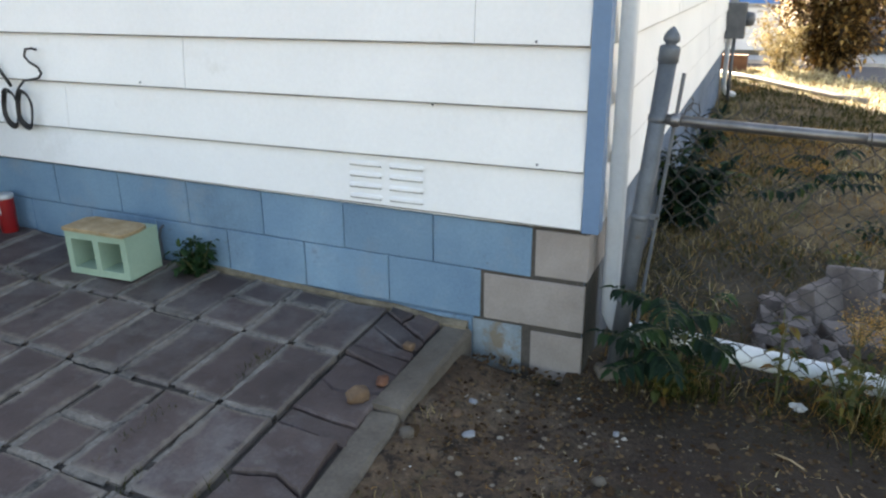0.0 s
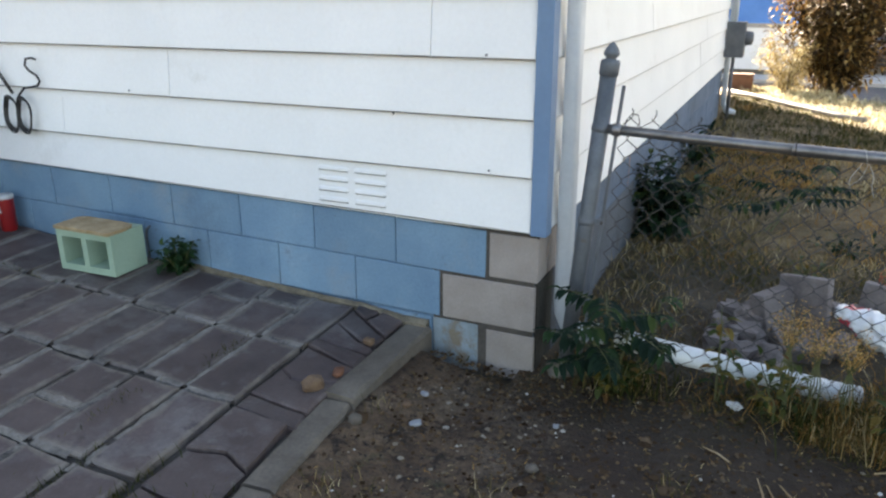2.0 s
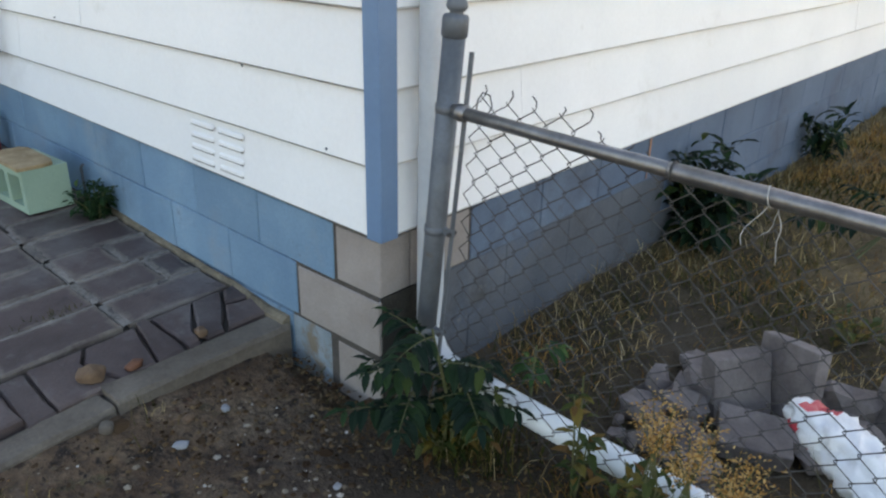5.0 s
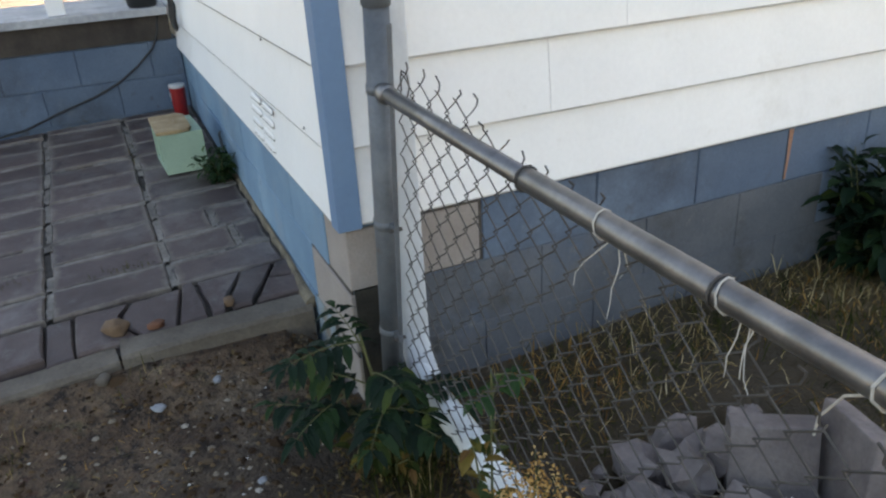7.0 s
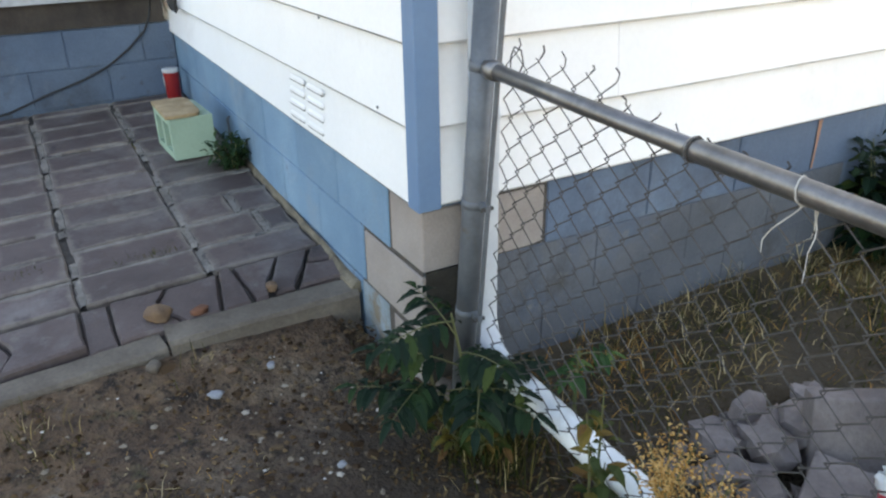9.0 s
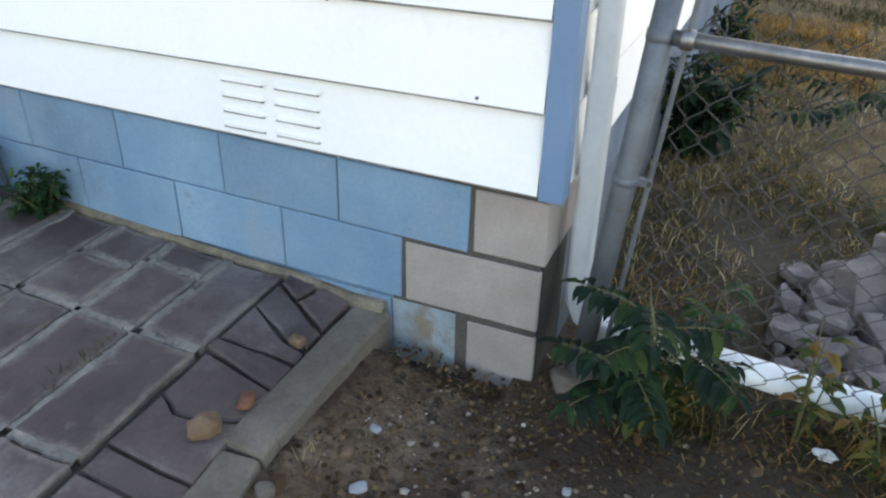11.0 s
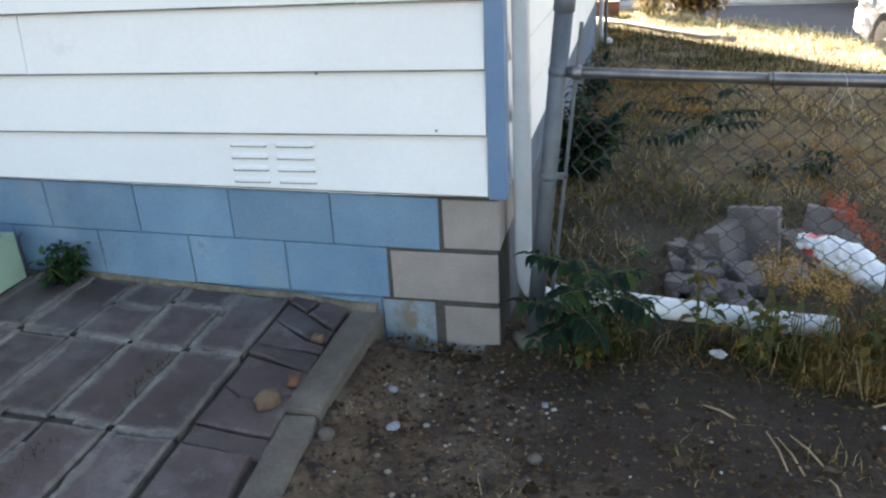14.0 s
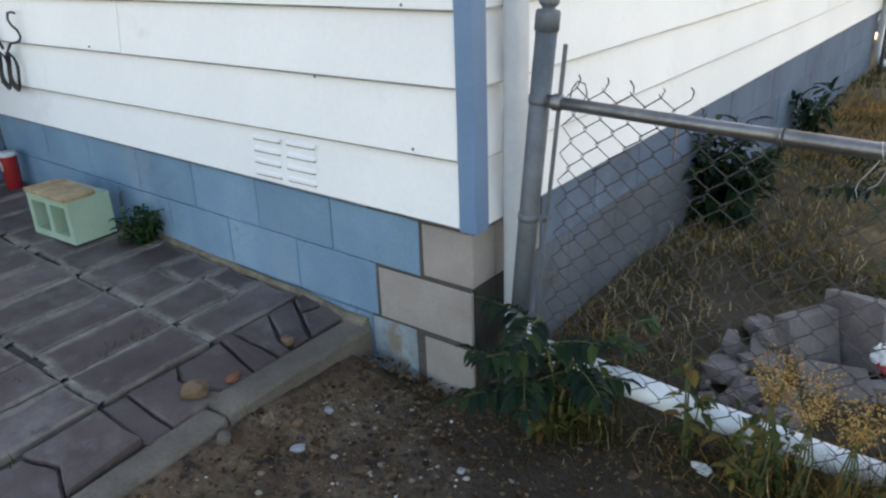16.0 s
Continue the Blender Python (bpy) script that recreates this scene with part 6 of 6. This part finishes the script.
def meter():
    t = thing("utility_meter", "dark grey utility meter on the house corner with a white conduit", "meter", at=(0.10, 6.62, 0.1))

    def own(ob):
        ob.location = -Vector(t.location)
    own(part("box", Geo().box(0.012, 0.21, 6.42, 6.62, 0.68, 1.05), METER, t, bevel=0.012))
    own(part("dial", Geo().lathe([(0.075, 0), (0.078, 0.01), (0.07, 0.07), (0.03, 0.085)], 20, pose(0.21, 6.52, 0.88, 0, 90, 0)), METER, t, smooth=True))
    own(part("riser", Geo().tube([(0.09, 6.52, 0.91), (0.09, 6.52, 2.5)], 0.022, 12), SPOUT, t, smooth=True))
    own(part("conduit", Geo().tube([(0.11, 6.50, 0.70), (0.11, 6.50, 0.0)], 0.018, 12), METER, t, smooth=True))
    d = thing("far_downspout", "white downspout at the far corner of the house", "downspout", at=(0.05, 6.62, 0))
    ob = part("pipe", rounded_bar(Geo(), [(0.05, 6.60, EAVE), (0.05, 6.60, 1.0), (0.05, 6.60, 0.16), (0.08, 6.66, 0.08), (0.16, 6.75, 0.05)], 0.026, 0.034), SPOUT, d, smooth=True)
    ob.location = (-0.05, -6.62, 0)
    g = Geo().tube([(-0.10, 8.75, 0.05), (0.28, 8.27, 0.05), (0.8, 7.55, 0.045), (1.23, 6.97, 0.04), (1.5, 6.75, 0.035)], 0.032, 12)
    whole("edging_pipe", g, EDGING, "dull grey pipe laid across the edge of the lawn", "pipe", smooth=True)
    whole("brick", Geo().box(-0.20, 0.20, 9.30, 9.50, -0.02, 0.22), BRICK, "single red-brown block on sunlit gravel", "brick", bevel=0.006)


meter()


def far_shrub():
    t = bushy("shrub", "tall sunlit shrub with brown and gold autumn leaves", 1.25, 9.75, 0.90, 2.1, 11000, 61, AUTUMN_LEAF, 0.100, z0=-0.10, stems=50, bark=BARK, thick=0.012)
    bushy("shrub", "low sunlit dried flowers beside the tall shrub", 0.66, 9.35, 0.52, 0.90, 2600, 62, CREAM_LEAF, 0.055, z0=0.0, stems=18, bark=BARK, thick=0.006)


far_shrub()


def street():
    z = -1.75
    tagged(put("road", Geo().box(-60, 60, 15.7, 26.0, z - 0.3, z + 0.02).mesh("road"), ASPHALT), "dark asphalt street in sunlight", "road", kind="structure")
    tagged(put("kerb", Geo().box(-60, 60, 26.0, 26.18, z - 0.3, z + 0.14).mesh("kerb"), CONCRETE), "pale concrete street kerb", "kerb", kind="structure")
    tagged(put("pavement_far", Geo().box(-60, 60, 26.184, 27.7, z - 0.3, z + 0.13).mesh("pavement_far"), CONCRETE), "pale concrete pavement across the street", "pavement", kind="structure")
    tagged(put("driveway", Geo().box(2.6, 5.6, 27.704, 45, z - 0.3, z + 0.10).mesh("driveway"), CONCRETE), "pale concrete driveway across the street", "driveway", kind="structure")
    f = thing("wooden_fence", "orange-stained wooden fence with lighter slats across the street", "fence", at=(5.9, 28.2, z))

    def own(ob):
        ob.location = -Vector(f.location)
    own(part("panel", Geo().box(5.9, 7.4, 28.2, 28.3, z - 0.1, z + 1.9), FENCE_WOOD, f, bevel=0.01))
    own(part("post", Geo().box(7.4, 7.9, 28.1, 28.5, z - 0.1, z + 2.0), PORCH_WOOD, f, "dark square fence pillar", bevel=0.02))
    own(part("backing", Geo().box(7.9, 16.0, 28.3, 28.36, z - 0.1, z + 1.8), FENCE_WOOD, f))
    for k in range(26):
        x = 8.0 + k * 0.3
        own(part("slat", Geo().box(x, x + 0.14, 28.24, 28.29, z + 0.45, z + 1.7), PICKET, f, bevel=0.005))
    h = thing("blue_house", "bright blue house with a white base across the street", "house", at=(-6, 31, z))

    def mine(ob):
        ob.location = -Vector(h.location)
        return ob
    # upper wall out of view, made tall so that its shadow covers the street
    mine(part("wall", Geo().box(-14, 0.6, 31, 40, z + 1.75, z + 6.5), HOUSE_BLUE, h))
    mine(part("base", Geo().box(-14, 0.62, 30.96, 40.04, z - 0.2, z + 1.75), WHITE, h, "white lower wall"))
    mine(part("ledge", Geo().box(-14.05, 0.66, 30.9, 40.05, z + 1.62, z + 1.78), CONCRETE, h, "pale ledge"))
    # unseen steep roof, its ridge raised to carry the shade across the road
    g = Geo().add([(-14.4, 30.6, z + 6.5), (1.0, 30.6, z + 6.5), (1.0, 40.4, z + 6.5), (-14.4, 40.4, z + 6.5), (-14.4, 35.5, z + 11), (1.0, 35.5, z + 11)], [(0, 3, 2, 1), (0, 1, 5, 4), (2, 3, 4, 5), (1, 2, 5), (3, 0, 4)])
    mine(part("roof", g, ROOF, h))


street()


def car(label, m, paint):
    """A saloon car, nose towards -x, wheels on z 0."""
    t = thing("car", label, "car")
    W = 0.9

    def loft(prof, w_low, w_high, z_low, z_high, n=2):
        g = Geo()
        k = len(prof)
        for s in (-1, -0.86, 0.86, 1):
            for x, z in prof:
                w = w_low + (w_high - w_low) * max(0, min(1, (z - z_low) / (z_high - z_low)))
                inset = 0.05 if abs(s) == 1 else 0.0
                cx = x * (1 - inset * 0.25)
                zz = z - (0.03 if abs(s) == 1 and z > 0.6 else 0) + (0.03 if abs(s) == 1 and z < 0.35 else 0)
                g.v.append((cx, s * w, zz))
        for j in range(3):
            g.f += [(j * k + i, j * k + (i + 1) % k, (j + 1) * k + (i + 1) % k, (j + 1) * k + i) for i in range(k)]
        g.f += [tuple(range(k)), tuple(range(4 * k - 1, 3 * k - 1, -1))]
        return g

    def arch(cx):
        return [(cx + 0.36 * math.cos(a), 0.31 + 0.36 * math.sin(a)) for a in [math.pi - i * math.pi / 8 for i in range(9)]]

    low = [(-2.22, 0.30), (-1.80, 0.21)] + arch(-1.38) + arch(1.38) + [(1.85, 0.22), (2.20, 0.32)]
    high = [(2.26, 0.62), (2.22, 0.92), (1.70, 1.00), (1.20, 1.02), (-0.80, 1.00), (-1.50, 0.90), (-2.10, 0.74), (-2.27, 0.56)]
    part("body", loft(low + high, W, W * 0.93, 0.3, 1.0), paint, t, smooth=False)
    cab = [(-0.95, 0.985), (-0.20, 1.40), (0.35, 1.45), (0.95, 1.40), (1.75, 0.99)]
    part("windows", loft(cab, W * 0.90, W * 0.68, 1.0, 1.45), CAR_GLASS, t)
    part("roof", loft([(-0.28, 1.385), (-0.18, 1.425), (0.35, 1.47), (0.97, 1.42), (1.06, 1.37)], W * 0.76, W * 0.68, 1.3, 1.46), paint, t)
    for x in (-1.38, 1.38):
        for s in (-1, 1):
            mm = pose(x, s * 0.80, 0.315, 90)
            wheel = part("wheel", Geo().lathe([(0.20, -0.10), (0.30, -0.105), (0.315, -0.08), (0.315, 0.08), (0.30, 0.105), (0.20, 0.10)], 28, mm), BLACK, t, smooth=True)
            rim = Geo().lathe([(0.205, -0.107), (0.19, -0.100), (0.18, -0.06), (0.03, -0.05), (0.03, 0.05), (0.18, 0.06), (0.19, 0.10), (0.205, 0.107)], 28, mm)
            for k in range(7):
                a = 2 * math.pi * k / 7
                for e in (-0.098, 0.098):
                    rim.tube([mm @ Vector((0.03 * math.cos(a), 0.03 * math.sin(a), e)), mm @ Vector((0.195 * math.cos(a), 0.195 * math.sin(a), e))], 0.016, 5)
            part("rim", rim, RIM, wheel)
    for s in (-1, 1):
        part("headlight", Geo().box(-2.16, -1.78, s * 0.80 - 0.10, s * 0.80 + 0.10, 0.62, 0.74, None), LENS, t, bevel=0.03)
        part("mirror", Geo().box(-0.78, -0.60, s * 0.98 - 0.09, s * 0.98 + 0.09, 1.0, 1.12), paint, t, bevel=0.03)
        for x0, x1 in ((-0.62, 0.40), (0.44, 1.2)):
            part("door", Geo().box(x0, x1, s * 0.895 - 0.008, s * 0.895 + 0.008, 0.34, 0.93), paint, t, bevel=0.006)
    part("grille", Geo().box(-2.275, -2.20, -0.45, 0.45, 0.36, 0.50), BLACK, t, bevel=0.01)
    t.matrix_world = m
    return t


car("white saloon car parked at the far kerb in sunlight", pose(9.2, 24.4, -1.73), CAR_WHITE)
car("black car parked on the driveway across the street", pose(4.1, 31.5, -1.65, 0, 0, 75), BLACK)
car("white saloon car parked on the driveway beside the yard", pose(4.43, 6.65, -0.465, 0, 0, -79.6), CAR_WHITE)


def near_driveway():
    g = Geo().prism([(3.3, 7.9), (3.4, 6.9), (3.7, 5.0), (7.5, 5.0), (7.5, 8.3), (3.4, 8.2)], -0.9, -0.468)
    tagged(put("driveway_near", g.mesh("driveway_near"), CONCRETE), "pale sunlit concrete driveway beside the yard", "driveway", kind="structure")


near_driveway()

# ---------------- many small pieces ----------------
pavers()
blocks()
